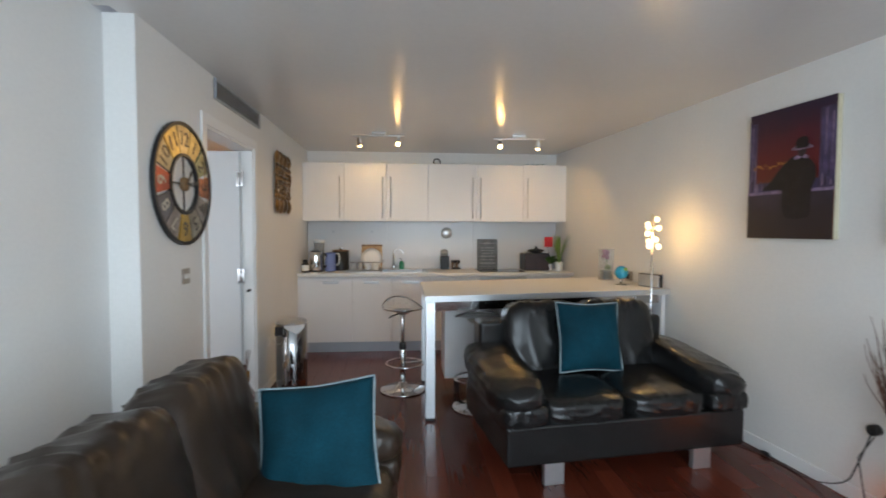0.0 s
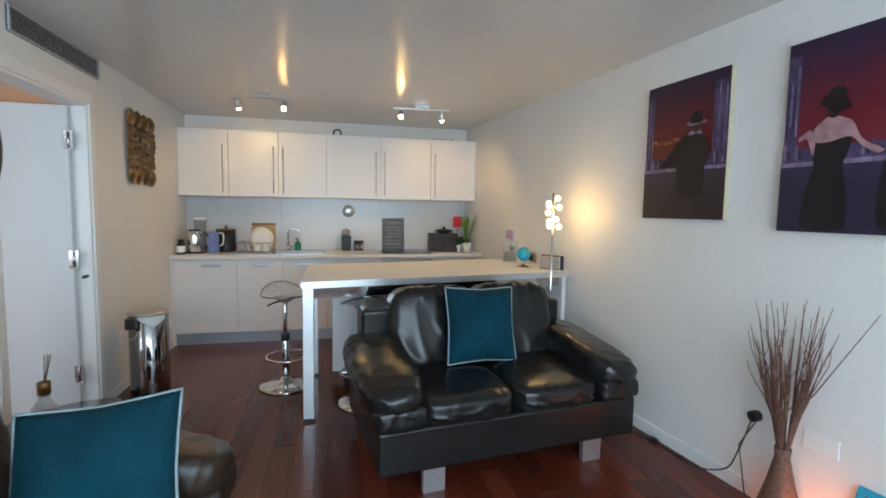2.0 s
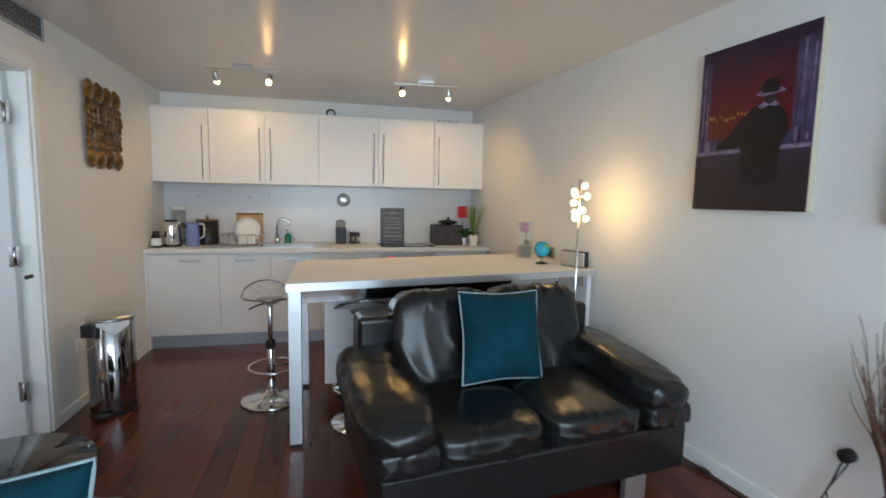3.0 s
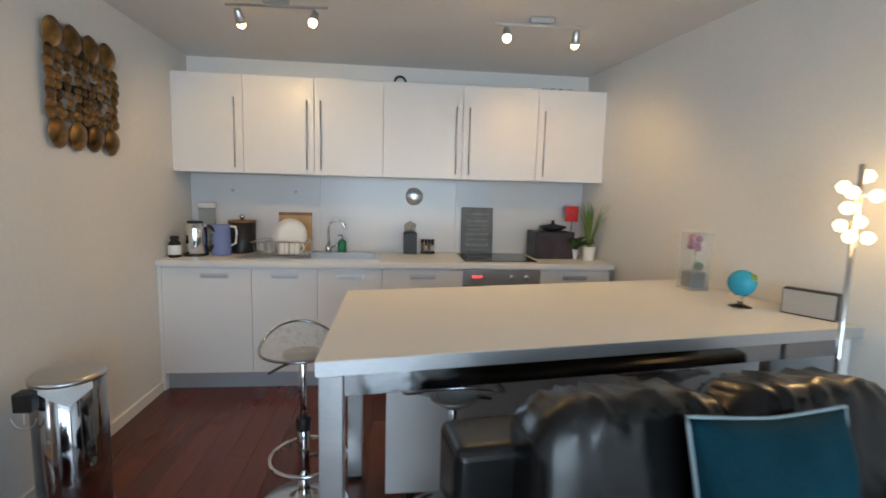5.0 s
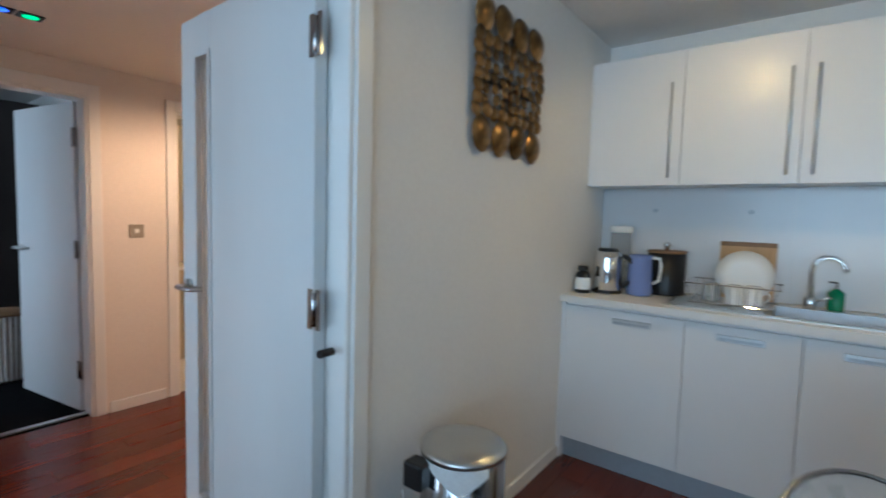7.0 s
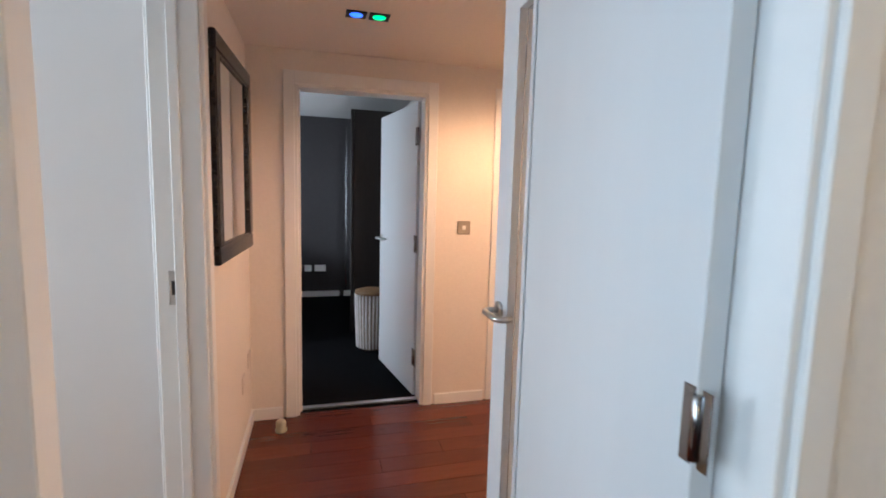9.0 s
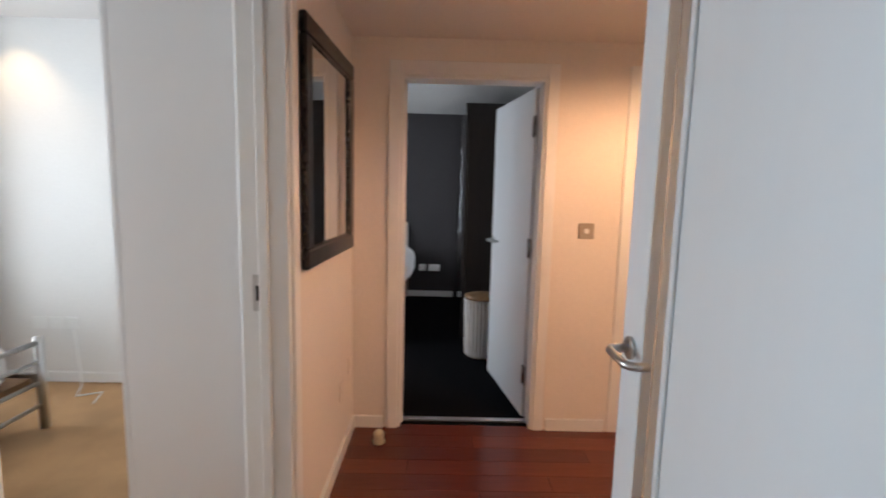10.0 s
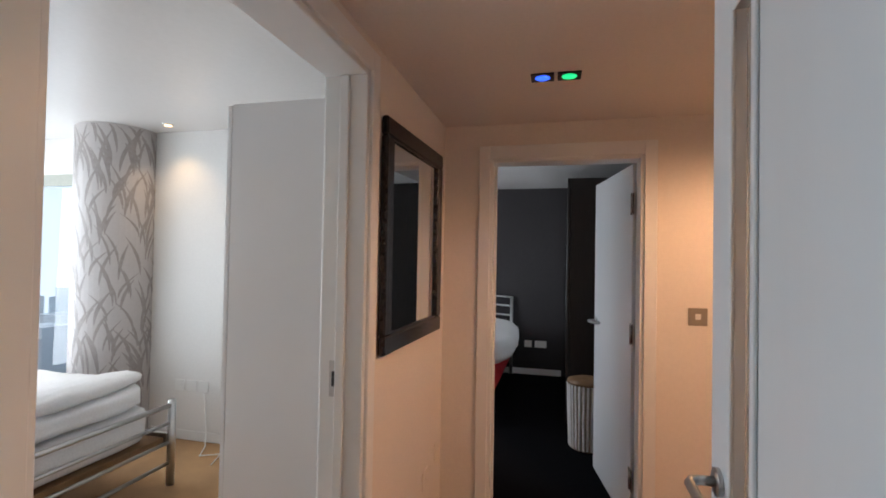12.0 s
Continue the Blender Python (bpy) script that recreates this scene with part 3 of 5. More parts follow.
thing(hb, "black ceramic glass hob set in the worktop", "hob")
part("glass", box(1.37, 1.93, 5.55, 5.99, 0.9305, 0.936, 0.002), "blackglass", hb)
for x, y, r in ((1.50, 5.67, 0.09), (1.79, 5.67, 0.075), (1.50, 5.88, 0.075), (1.79, 5.88, 0.09)):
    part("ring", lathe([(r - 0.003, 0.9362), (r - 0.003, 0.9366), (r, 0.9366), (r, 0.9362)], 32, None, pose(x, y, 0)), "plinth", hb)

# island table
isl = empty("island")
thing(isl, "white breakfast bar on square brushed metal legs", "table")
IX0, IY0, IY1, IT = 0.625, 3.44, 4.42, 0.945
IYR = 3.765
IXR = xr(IYR) - 0.006
SLANT = math.degrees(math.atan((IYR - IY0) / (IXR - IX0)))
ILEN = math.hypot(IXR - IX0, IYR - IY0)
part("tabletop", prism([(IX0, IY0), (IXR, IYR), (xr(4.80) - 0.006, 4.80), (IX0, IY1)], IT - 0.045, IT), "worktop", isl)
part("edge_band", box(0, ILEN, -0.004, -0.0005, IT - 0.045, IT - 0.001), "alu", isl, "brushed metal edge strip", m=pose(IX0, IY0, 0, 0, 0, SLANT))
part("edge_band", box(IX0 - 0.004, IX0 - 0.0005, IY0, IY1, IT - 0.045, IT - 0.001), "alu", isl)
for y in (IY0 + 0.008, IY1 - 0.078):
    lg = part("leg", box(IX0 + 0.006, IX0 + 0.076, y, y + 0.07, 0.02, IT - 0.046, 0.002), "alu", isl, "square brushed metal leg")
    part("foot", box(IX0 + 0.008, IX0 + 0.074, y + 0.002, y + 0.068, 0.0, 0.019), "black", lg)
part("rail", box(0.08, ILEN - 0.1, 0.012, 0.04, IT - 0.115, IT - 0.046, 0.001), "smoke", isl, "polished steel rail", m=pose(IX0, IY0, 0, 0, 0, SLANT))
part("end_panel", box(-0.006, 0.03, 0.0, 0.30, 0.0, IT - 0.046, 0.002), "lacquer", isl, "white end panel", m=pose(IXR - 0.06, IYR + 0.01, 0, 0, 0, SLANT))
part("rail", box(IX0 + 0.012, IX0 + 0.04, IY0 + 0.079, IY1 - 0.079, IT - 0.115, IT - 0.046, 0.001), "alu", isl)
cb = empty("island_cabinet")
thing(cb, "white cabinet standing beneath the breakfast bar", "cabinet")
part("body", box(0.82, 2.50, 4.02, 4.40, 0.14, IT - 0.046, 0.002), "lacquer", cb)
for x in (0.93, 2.45):
    part("foot", cyl(0.025, 0, 0.139, 12, pose(x, 4.05, 0)), "black", cb)

# bar stools
def stool(x, y, turn, label):
    s = empty("bar_stool", pose(x, y, 0, 0, 0, turn))
    thing(s, label, "stool", "stools at the breakfast bar")
    part("base", lathe([(0, 0), (0.20, 0), (0.205, 0.008), (0.195, 0.016), (0.10, 0.030), (0.045, 0.05), (0.032, 0.075), (0, 0.075)], 36), "chrome", s, "round chrome base plate", True)
    part("column", cyl(0.027, 0.07, 0.42, 18), "chrome", s, smooth=True)
    part("sleeve", cyl(0.033, 0.37, 0.43, 18), "black", s, smooth=True)
    part("piston", cyl(0.017, 0.42, 0.70, 14), "chrome", s, smooth=True)
    fr = part("footrest", tube(arc((0.02, 0, 0.24), 0.165, 0, 360, 32, "xy"), 0.009, 8), "chrome", s, "chrome ring footrest", True)
    part("bracket", tube([(0.02, 0, 0.24), (0.18, 0, 0.24)], 0.008, 8), "chrome", fr)
    part("mount", lathe([(0, 0.68), (0.03, 0.68), (0.085, 0.715), (0.085, 0.724), (0, 0.724)], 20), "steel", s, smooth=True)
    part("lever", tube([(0.0, 0, 0.70), (-0.10, -0.05, 0.69), (-0.15, -0.07, 0.675)], 0.006, 8), "black", s, "black height lever", True)
    b = bmesh.new()
    rows = []
    for i in range(11):
        rr = i / 10
        ring = []
        for k in range(36):
            a = 2 * math.pi * k / 36
            back = max(0.0, math.cos(a - math.pi / 2)) ** 1.5
            r = 0.172 * rr
            z = 0.727 + 0.02 * rr ** 2 + 0.075 * back * max(0, rr - 0.45) ** 1.3 / 0.46 - 0.03 * (1 - back) * max(0, rr - 0.8)
            ring.append(b.verts.new((r * math.cos(a) * 1.04, r * math.sin(a), z)) if i else None)
        rows.append(ring)
    c = b.verts.new((0, 0, 0.727))
    for k in range(36):
        b.faces.new((c, rows[1][k], rows[1][(k + 1) % 36]))
    for i in range(1, 10):
        for k in range(36):
            j = (k + 1) % 36
            b.faces.new((rows[i][k], rows[i + 1][k], rows[i + 1][j], rows[i][j]))
    brim = [v.co.copy() for v in rows[10]]
    bmesh.ops.solidify(b, geom=list(b.faces), thickness=0.006)
    seat = part("seat", b, "thin", s, "clear moulded acrylic seat", True)
    part("seat_rim", tube(brim + [brim[0]], 0.006, 6), "smoke", seat, "polished smoky rim", True)
    return s


stool(0.455, 4.16, 20, "bar stool with clear acrylic seat and chrome base")
stool(1.06, 3.70, 180, "bar stool tucked beneath the breakfast bar")
stool(1.90, 3.83, 180, "bar stool tucked beneath the breakfast bar behind the sofa")

# pedal bin
bn = empty("pedal_bin", pose(-0.53, 4.205, 0))
thing(bn, "tall chrome pedal bin beside the kitchen wall", "bin")
# chrome body, its dark reflections put into the metal colour
part("body", lathe([(0, 0.02), (0.131, 0.02), (0.134, 0.03), (0.134, 0.605), (0.128, 0.61), (0, 0.61)], 36), "smoke", bn, smooth=True)
part("base_ring", lathe([(0, 0), (0.138, 0), (0.138, 0.022), (0, 0.022)], 36), "black", bn)
part("lid", lathe([(0, 0.648), (0.08, 0.646), (0.12, 0.638), (0.137, 0.625), (0.137, 0.613), (0, 0.613)], 36), "steel", bn, "domed steel lid", True)
part("hinge_block", box(-0.10, -0.03, -0.175, -0.115, 0.53, 0.61, 0.008, 2), "black", bn)
flap = bmesh.new()
rim = []
for q in range(13):
    a = radians(-112 + 7.5 * q)
    drop = 0.075 * (1 - abs(q - 7) / 7) + 0.006
    rim.append((flap.verts.new((0.1365 * math.cos(a), 0.1365 * math.sin(a), 0.612)), flap.verts.new((0.1375 * math.cos(a), 0.1375 * math.sin(a), 0.612 - drop))))
for p0, p1 in zip(rim, rim[1:]):
    flap.faces.new((p0[0], p1[0], p1[1], p0[1]))
part("bag", flap, "linen", bn, "pale bin liner showing under the lid", True)
part("lift_handle", tube(arc((-0.075, -0.15, 0.50), 0.045, 180, 360, 10, "xz"), 0.003, 6), "steel", bn, "thin wire lift handle", True)
part("pedal", box(-0.04, 0.04, -0.19, -0.14, 0.012, 0.03, 0.004), "black", bn)

# ---- living room things ----
def slab(u0, u1, z0, z1, d0, d1, bm=None, bevel=0.0):
    """A plate on a wall, in the wall's own frame: u to the right, d out of the wall."""
    return box(u0, u1, -d1, -d0, z0, z1, bevel, bm=bm)


EASTTURN = -90 + math.degrees(math.atan(0.11))


def east(y, z=0.0):
    return pose(xr(y), y, z, 0, 0, EASTTURN)


def west(y, z=0.0):
    return pose(XW, y, z, 0, 0, 90)


def sofa(m, leather, label):
    """A two-seat leather sofa, its front towards local -y."""
    s = empty("sofa", m)
    thing(s, label, "sofa", "leather sofas")
    W, D = 1.57, 0.95
    part("base", box(-W / 2 + 0.02, W / 2 - 0.02, -D / 2 + 0.02, D / 2 - 0.02, 0.125, 0.35, 0.014, 3), leather, s)
    part("back_frame", box(-W / 2 + 0.07, W / 2 - 0.07, D / 2 - 0.20, D / 2 - 0.01, 0.32, 0.80, 0.03, 4), leather, s)

    def gathers(d, q):
        g = ridge(q.x * 24 + 3, q.y * 4, q.z * 5)
        drape = ridge(q.x * 7 + q.z * 5, q.y * 2, q.z * 2.5 - q.x * 3)
        return 0.016 * g * max(0.0, (d.z - 0.45) / 0.55) + 0.012 * drape * max(0.0, 0.7 - d.z) * max(0.0, -d.y)

    def front_creases(d, q):
        return 0.010 * ridge(q.x * 20, q.y * 3, q.z * 9) * max(0.0, (-d.y - 0.35) / 0.65) + 0.003 * ridge(q.x * 5, q.y * 8, 1.5)

    def arm_creases(d, q):
        return 0.010 * ridge(q.x * 6 + q.y * 5, q.y * 13, q.z * 5) * (0.4 + 0.6 * abs(d.y))

    for k, x in enumerate((-0.272, 0.272)):
        part("seat_cushion", puff(0.555, 0.70, 0.18, 26, 5, 0.004, 5, 2 + k * 7, pose(x, -0.105, 0.405, 3, 0, 0), fold=front_creases), leather, s, "creased leather seat cushion", True)
        part("back_cushion", puff(0.575, 0.26, 0.56, 30, 4.6, 0.006, 4, 11 + k * 5, pose(x, 0.225, 0.655, -12, 0, 0), fold=gathers), leather, s, "creased leather back cushion", True)
    for sgn in (-1, 1):
        x = sgn * (W / 2 - 0.125)
        a = part("arm", puff(0.235, D - 0.06, 0.20, 12, 9, 0.002, 6, 5 + sgn, pose(x, -0.01, 0.405)), leather, s, smooth=True)
        part("arm_pad", puff(0.335, D - 0.05, 0.205, 28, 3.2, 0.007, 5, 21 + sgn * 3, pose(x + sgn * 0.008, -0.03, 0.525, 6, sgn * 9, 0), fold=arm_creases), leather, a, "puffed leather arm pad", True)
        part("arm_front", puff(0.262, 0.13, 0.115, 14, 4.5, 0.004, 6, 31 + sgn * 3, pose(x - sgn * 0.005, -D / 2 + 0.068, 0.405), fold=front_creases), leather, a, smooth=True)
        for y in (-D / 2 + 0.05, D / 2 - 0.12):
            part("leg", box(sgn * 0.48 - 0.06, sgn * 0.48 + 0.06, y - 0.02, y + 0.02, 0, 0.127, 0.003), "alu", s, "flat brushed metal leg")
    for x in (-0.53, 0.53):
        part("seam", tube([(x, -D / 2 + 0.0195, 0.14), (x, -D / 2 + 0.0195, 0.34)], 0.002, 6), leather, s)
    return s


def cushion(m, size, label, seed):
    c = empty("cushion", m)
    thing(c, label, "cushion", "teal velvet cushions")
    b = bmesh.new()
    n = 22
    grids = []
    def edge(u, v):
        k = 1 - 0.07 * (1 - abs(u * v) ** 1.5) * max(abs(u), abs(v)) ** 3
        return u * size / 2 * k, v * size / 2 * k
    for sgn in (-1, 1):
        g = []
        for i in range(n + 1):
            row = []
            for j in range(n + 1):
                u, v = 2 * i / n - 1, 2 * j / n - 1
                t = 0.075 * ((1 - u ** 4) * (1 - v ** 4)) ** 0.7
                t += 0.014 * noise.noise(Vector((u * 3 + seed, v * 3, sgn))) * (1 - max(abs(u), abs(v)) ** 4)
                x, z = edge(u, v)
                row.append(b.verts.new((x, sgn * t, z)))
            g.append(row)
        grids.append(g)
    for g in grids:
        for i in range(n):
            for j in range(n):
                b.faces.new((g[i][j], g[i + 1][j], g[i + 1][j + 1], g[i][j + 1]))
    bmesh.ops.remove_doubles(b, verts=list(b.verts), dist=0.0005)
    part("cover", b, "teal", c, smooth=True)
    path = [edge(-1 + 2 * k / 24, -1) for k in range(24)] + [edge(1, -1 + 2 * k / 24) for k in range(24)] + [edge(1 - 2 * k / 24, 1) for k in range(24)] + [edge(-1, 1 - 2 * k / 24) for k in range(25)]
    part("piping", tube([(x, 0, z) for x, z in path], 0.005, 6), "piping", c, "pale grey piped edge", True)
    return c


sofa(pose(1.742, 3.01, 0, 0, 0, 7), "leather", "black leather two-seat sofa on flat metal legs")
sofa(pose(-0.04, 1.42, 0, 0, 0, 88), "brownleather", "dark worn leather two-seat sofa along the wall")
cushion(pose(1.715, 3.02, 0.725, -14, 2, 8), 0.46, "teal velvet cushion propped on the black sofa", 1)
cushion(pose(0.135, 1.83, 0.59, -24, -7, -3), 0.48, "teal velvet cushion propped on the worn sofa", 6)

# black glass side table with a reed diffuser
tb = empty("side_table", pose(-0.28, 2.62, 0))
thing(tb, "round black glass side table by the sofa", "table")
part("tabletop", cyl(0.30, 0.44, 0.452, 40), "blackglass", tb, smooth=True)
part("shelf", cyl(0.22, 0.18, 0.19, 32), "blackglass", tb, smooth=True)
for k in range(3):
    a = radians(30 + 120 * k)
    part("leg", tube([(0.24 * math.cos(a), 0.24 * math.sin(a), 0), (0.24 * math.cos(a), 0.24 * math.sin(a), 0.44)], 0.014, 10), "chrome", tb, smooth=True)
df = empty("reed_diffuser", pose(-0.42, 2.66, 0.4525))
thing(df, "glass reed diffuser with a brass collar", "diffuser")
part("bottle", lathe([(0, 0), (0.045, 0), (0.052, 0.02), (0.05, 0.07), (0.022, 0.115), (0.02, 0.14), (0.016, 0.14), (0.017, 0.112), (0.045, 0.066), (0.046, 0.006), (0, 0.006)], 24), "thin", df, smooth=True)
part("oil", lathe([(0, 0.008), (0.044, 0.008), (0.045, 0.05), (0, 0.05)], 24), "red", df, "pinkish scented oil", True)
part("collar", cyl(0.025, 0.13, 0.19, 18), "shell", df, "brass collar", True)
for k in range(4):
    part("reed", tube([(0, 0, 0.15), (0.012 * math.cos(k * 2) + 0.02, 0.012 * math.sin(k * 2), 0.31)], 0.002, 5), "twig", df)

# wall clock
ck = empty("wall_clock", west(2.70, 1.69))
thing(ck, "large round wall clock with coloured number plates", "clock")
R0, R1 = 0.165, 0.325
part("rim", lathe([(R1 - 0.004, 0), (R1 + 0.014, 0), (R1 + 0.014, 0.022), (R1 - 0.004, 0.022), (R1 - 0.004, 0)], 60, None, pose(0, -0.002, 0, 90, 0, 0)), "black", ck, smooth=False)
part("inner_rim", lathe([(R0 - 0.012, 0), (R0 + 0.004, 0), (R0 + 0.004, 0.022), (R0 - 0.012, 0.022), (R0 - 0.012, 0)], 48, None, pose(0, -0.002, 0, 90, 0, 0)), "black", ck)
tones = [(0.40, 0.31, 0.13), (0.30, 0.31, 0.17), (0.48, 0.17, 0.07), (0.24, 0.22, 0.20), (0.30, 0.27, 0.21), (0.45, 0.28, 0.05), (0.28, 0.24, 0.22), (0.13, 0.12, 0.13), (0.42, 0.07, 0.03), (0.27, 0.24, 0.17), (0.46, 0.33, 0.10), (0.42, 0.33, 0.17)]
for k, c in enumerate(tones):
    M["plate%d" % k] = mat("clock_plate", c, 0.32, 0.35, grain=0.25, scale=30, stain=0.3, stain_scale=9)
M["numeral_dark"] = mat("dark_numeral", (0.07, 0.06, 0.05), 0.5, grain=0.2)
M["numeral_pale"] = mat("pale_numeral", (0.55, 0.50, 0.40), 0.5, grain=0.2)


def letters(text, size, material, parent, m, name="numeral", depth=0.0012):
    cu = bpy.data.curves.new(name, "FONT")
    cu.body, cu.size, cu.align_x, cu.align_y, cu.extrude, cu.resolution_u = text, size, "CENTER", "CENTER", depth, 3
    tmp = bpy.data.objects.new(name, cu)
    me = bpy.data.meshes.new_from_object(tmp)
    bpy.data.objects.remove(tmp)
    me.materials.clear()
    me.materials.append(M[material])
    ob = new(name, me)
    ob.parent = parent
    ob.matrix_basis = m
    return ob


for k in range(12):
    hour = k + 1
    a = math.pi / 2 - hour * math.pi / 6
    b = bmesh.new()
    half = math.pi / 12 - 0.03
    arcs = [(R0 + 0.006, [a - half + 2 * half * i / 5 for i in range(6)]), (R1 - 0.006, [a + half - 2 * half * i / 5 for i in range(6)])]
    pts = [(r * math.cos(q), r * math.sin(q)) for r, qs in arcs for q in qs]
    prism(pts, 0, 0.012, b)
    bmesh.ops.transform(b, matrix=pose(0, -0.004, 0, 90, 0, 0), verts=b.verts)
    pl = part("number_plate", b, "plate%d" % k, ck)
    r = (R0 + R1) / 2
    letters(str(hour), 0.115, "numeral_pale" if hour in (7, 8, 9) else "numeral_dark", pl, pose(r * math.cos(a), -0.0175, r * math.sin(a), 90, 0, 0) @ pose(0, 0, 0, 0, 0, math.degrees(a) - 90))
for k in range(4):
    a = k * math.pi / 2
    part("spoke", tube([(0.03 * math.cos(a), -0.01, 0.03 * math.sin(a)), (R0 - 0.008, -0.01, 0) if k == 0 else (-R0 + 0.008, -0.01, 0) if k == 2 else (0, -0.01, R0 - 0.008) if k == 1 else (0, -0.01, -R0 + 0.008)], 0.004, 8), "black", ck)
part("hub", cyl(0.038, 0, 0.026, 24, pose(0, -0.002, 0, 90, 0, 0)), "darkwoodedge", ck, smooth=True)
for ang, ln in ((52, 0.10), (8, 0.15)):
    a = radians(ang)
    h = tube([(0, -0.03, 0), (ln * math.cos(a), -0.03, ln * math.sin(a))], 0.004, 6)
    cyl(0.013, 0, 0.004, 12, pose(ln * 0.75 * math.cos(a), -0.028, ln * 0.75 * math.sin(a), 90, 0, 0), h)
    part("hand", h, "black", ck)


def wall_switch(m, label, material="plate", name="light_switch", w=0.088, h=0.088, rockers=1, tone="white"):
    s = empty(name, m)
    thing(s, label, "switch" if "switch" in name else "socket")
    part("plate", slab(-w / 2, w / 2, -h / 2, h / 2, 0.001, 0.007, bevel=0.002), material, s)
    for k in range(rockers):
        c = (k - (rockers - 1) / 2) * 0.034
        part("rocker", slab(c - 0.013, c + 0.013, -0.014, 0.014, 0.0072, 0.0105, bevel=0.0015), tone, s)
    return s


wall_switch(west(2.72, 1.175), "satin steel light switch below the clock", rockers=2)
wall_switch(west(4.30, 0.42), "white wall socket low beside the bin", "white", "wall_socket", 0.09, 0.09)

# bronze disc wall sculpture
sc = empty("wall_sculpture", west(4.785, 1.895))
thing(sc, "bronze wall sculpture of overlapping polished discs", "wall art")
part("backing_rod", slab(-0.2, 0.2, -0.02, 0.02, 0.004, 0.012), "black", sc)
part("backing_rod", slab(-0.02, 0.02, -0.2, 0.2, 0.0125, 0.018), "black", sc)
dome = [(0, 0.022), (0.35, 0.020), (0.7, 0.012), (0.92, 0.0), (1.0, -0.004), (0.92, -0.006), (0, -0.002)]
meshes = {}
def disc(x, z, rx, rz, out):
    key = round(rx, 3)
    if key not in meshes:
        meshes[key] = finish("disc", lathe([(r * rx, h * rx / 0.06) for r, h in dome], 18), "shell", True)
    o = new("disc", meshes[key])
    o.parent = sc
    o.matrix_basis = pose(x, -out, z, 90 + random.uniform(-9, 9), random.uniform(-9, 9), 0) @ Matrix.Diagonal((1, rz / rx, 1, 1))


for k in range(4):
    disc(-0.215 + 0.143 * k, 0.225 + 0.005 * (k % 2), 0.068, 0.075, 0.026)
    disc(-0.215 + 0.143 * k, -0.225 - 0.005 * (k % 2), 0.068, 0.075, 0.026)
for r in range(7):
    for k in range(9):
        edge_col = k in (0, 8)
        x = -0.255 + 0.064 * k + random.uniform(-0.006, 0.006)
        z = 0.135 - 0.045 * r + random.uniform(-0.006, 0.006)
        disc(x, z, 0.036 if edge_col or r in (0, 6) else 0.027, 0.032 if edge_col or r in (0, 6) else 0.025, random.uniform(0.016, 0.032))

# paintings
def graded(name, stops, z0, z1, rough=0.42):
    """Brushed oil paint whose hue runs up the canvas through the stops."""
    m = mat(name, stops[0][1], rough, bump=0.15, scale=24)
    nt = m.node_tree
    tc = nt.nodes.new("ShaderNodeTexCoord")
    n = nt.nodes.new("ShaderNodeTexNoise")
    n.inputs["Scale"].default_value = 5.0
    n.inputs["Detail"].default_value = 6
    nt.links.new(tc.outputs["Object"], n.inputs["Vector"])
    sep = nt.nodes.new("ShaderNodeSeparateXYZ")
    nt.links.new(tc.outputs["Object"], sep.inputs[0])
    add = nt.nodes.new("ShaderNodeMath")
    add.operation = "MULTIPLY_ADD"
    add.inputs[1].default_value = 0.22
    nt.links.new(n.outputs[0], add.inputs[0])
    nt.links.new(sep.outputs["Z"], add.inputs[2])
    r = nt.nodes.new("ShaderNodeMapRange")
    r.inputs[1].default_value, r.inputs[2].default_value = z0 + 0.11, z1 + 0.11
    nt.links.new(add.outputs[0], r.inputs[0])
    ramp = nt.nodes.new("ShaderNodeValToRGB")
    els = ramp.color_ramp.elements
    while len(els) < len(stops):
        els.new(0.5)
    for e, (p, c) in zip(els, stops):
        e.position, e.color = p, (*c, 1)
    nt.links.new(r.outputs[0], ramp.inputs[0])
    nt.links.new(ramp.outputs[0], nt.nodes["Principled BSDF"].inputs["Base Color"])
    return m


M["sunset"] = graded("oil_sunset", [(0.0, (0.16, 0.045, 0.02)), (0.12, (0.13, 0.016, 0.012)), (0.45, (0.115, 0.008, 0.014)), (0.75, (0.05, 0.010, 0.026)), (1.0, (0.022, 0.012, 0.034))], 0.32, 0.79)
M["dusk"] = graded("oil_dusk", [(0.0, (0.17, 0.018, 0.03)), (0.4, (0.135, 0.009, 0.02)), (0.72, (0.07, 0.010, 0.03)), (1.0, (0.024, 0.013, 0.042))], 0.32, 0.80)
M["counter1"] = graded("oil_bar_front", [(0.0, (0.020, 0.012, 0.014)), (0.6, (0.026, 0.018, 0.026)), (1.0, (0.045, 0.032, 0.06))], 0.0, 0.30)
M["counter2"] = graded("oil_bar_front_blue", [(0.0, (0.022, 0.018, 0.045)), (0.6, (0.020, 0.016, 0.040)), (1.0, (0.036, 0.030, 0.07))], 0.0, 0.30)
M["night"] = mat("oil_dark_purple", (0.030, 0.016, 0.040), 0.42, grain=0.25, scale=14, bump=0.15, stain=0.4, stain_scale=5)
M["violet"] = mat("oil_violet", (0.065, 0.048, 0.110), 0.42, grain=0.3, scale=22, bump=0.15, stain=0.5, stain_scale=9)
M["lilac"] = mat("oil_lilac", (0.19, 0.14, 0.23), 0.45, grain=0.4, scale=26, bump=0.15, stain=0.5, stain_scale=12)
M["ink"] = mat("oil_black", (0.008, 0.007, 0.010), 0.42, grain=0.2, scale=20, bump=0.1, stain=0.3, stain_scale=10)
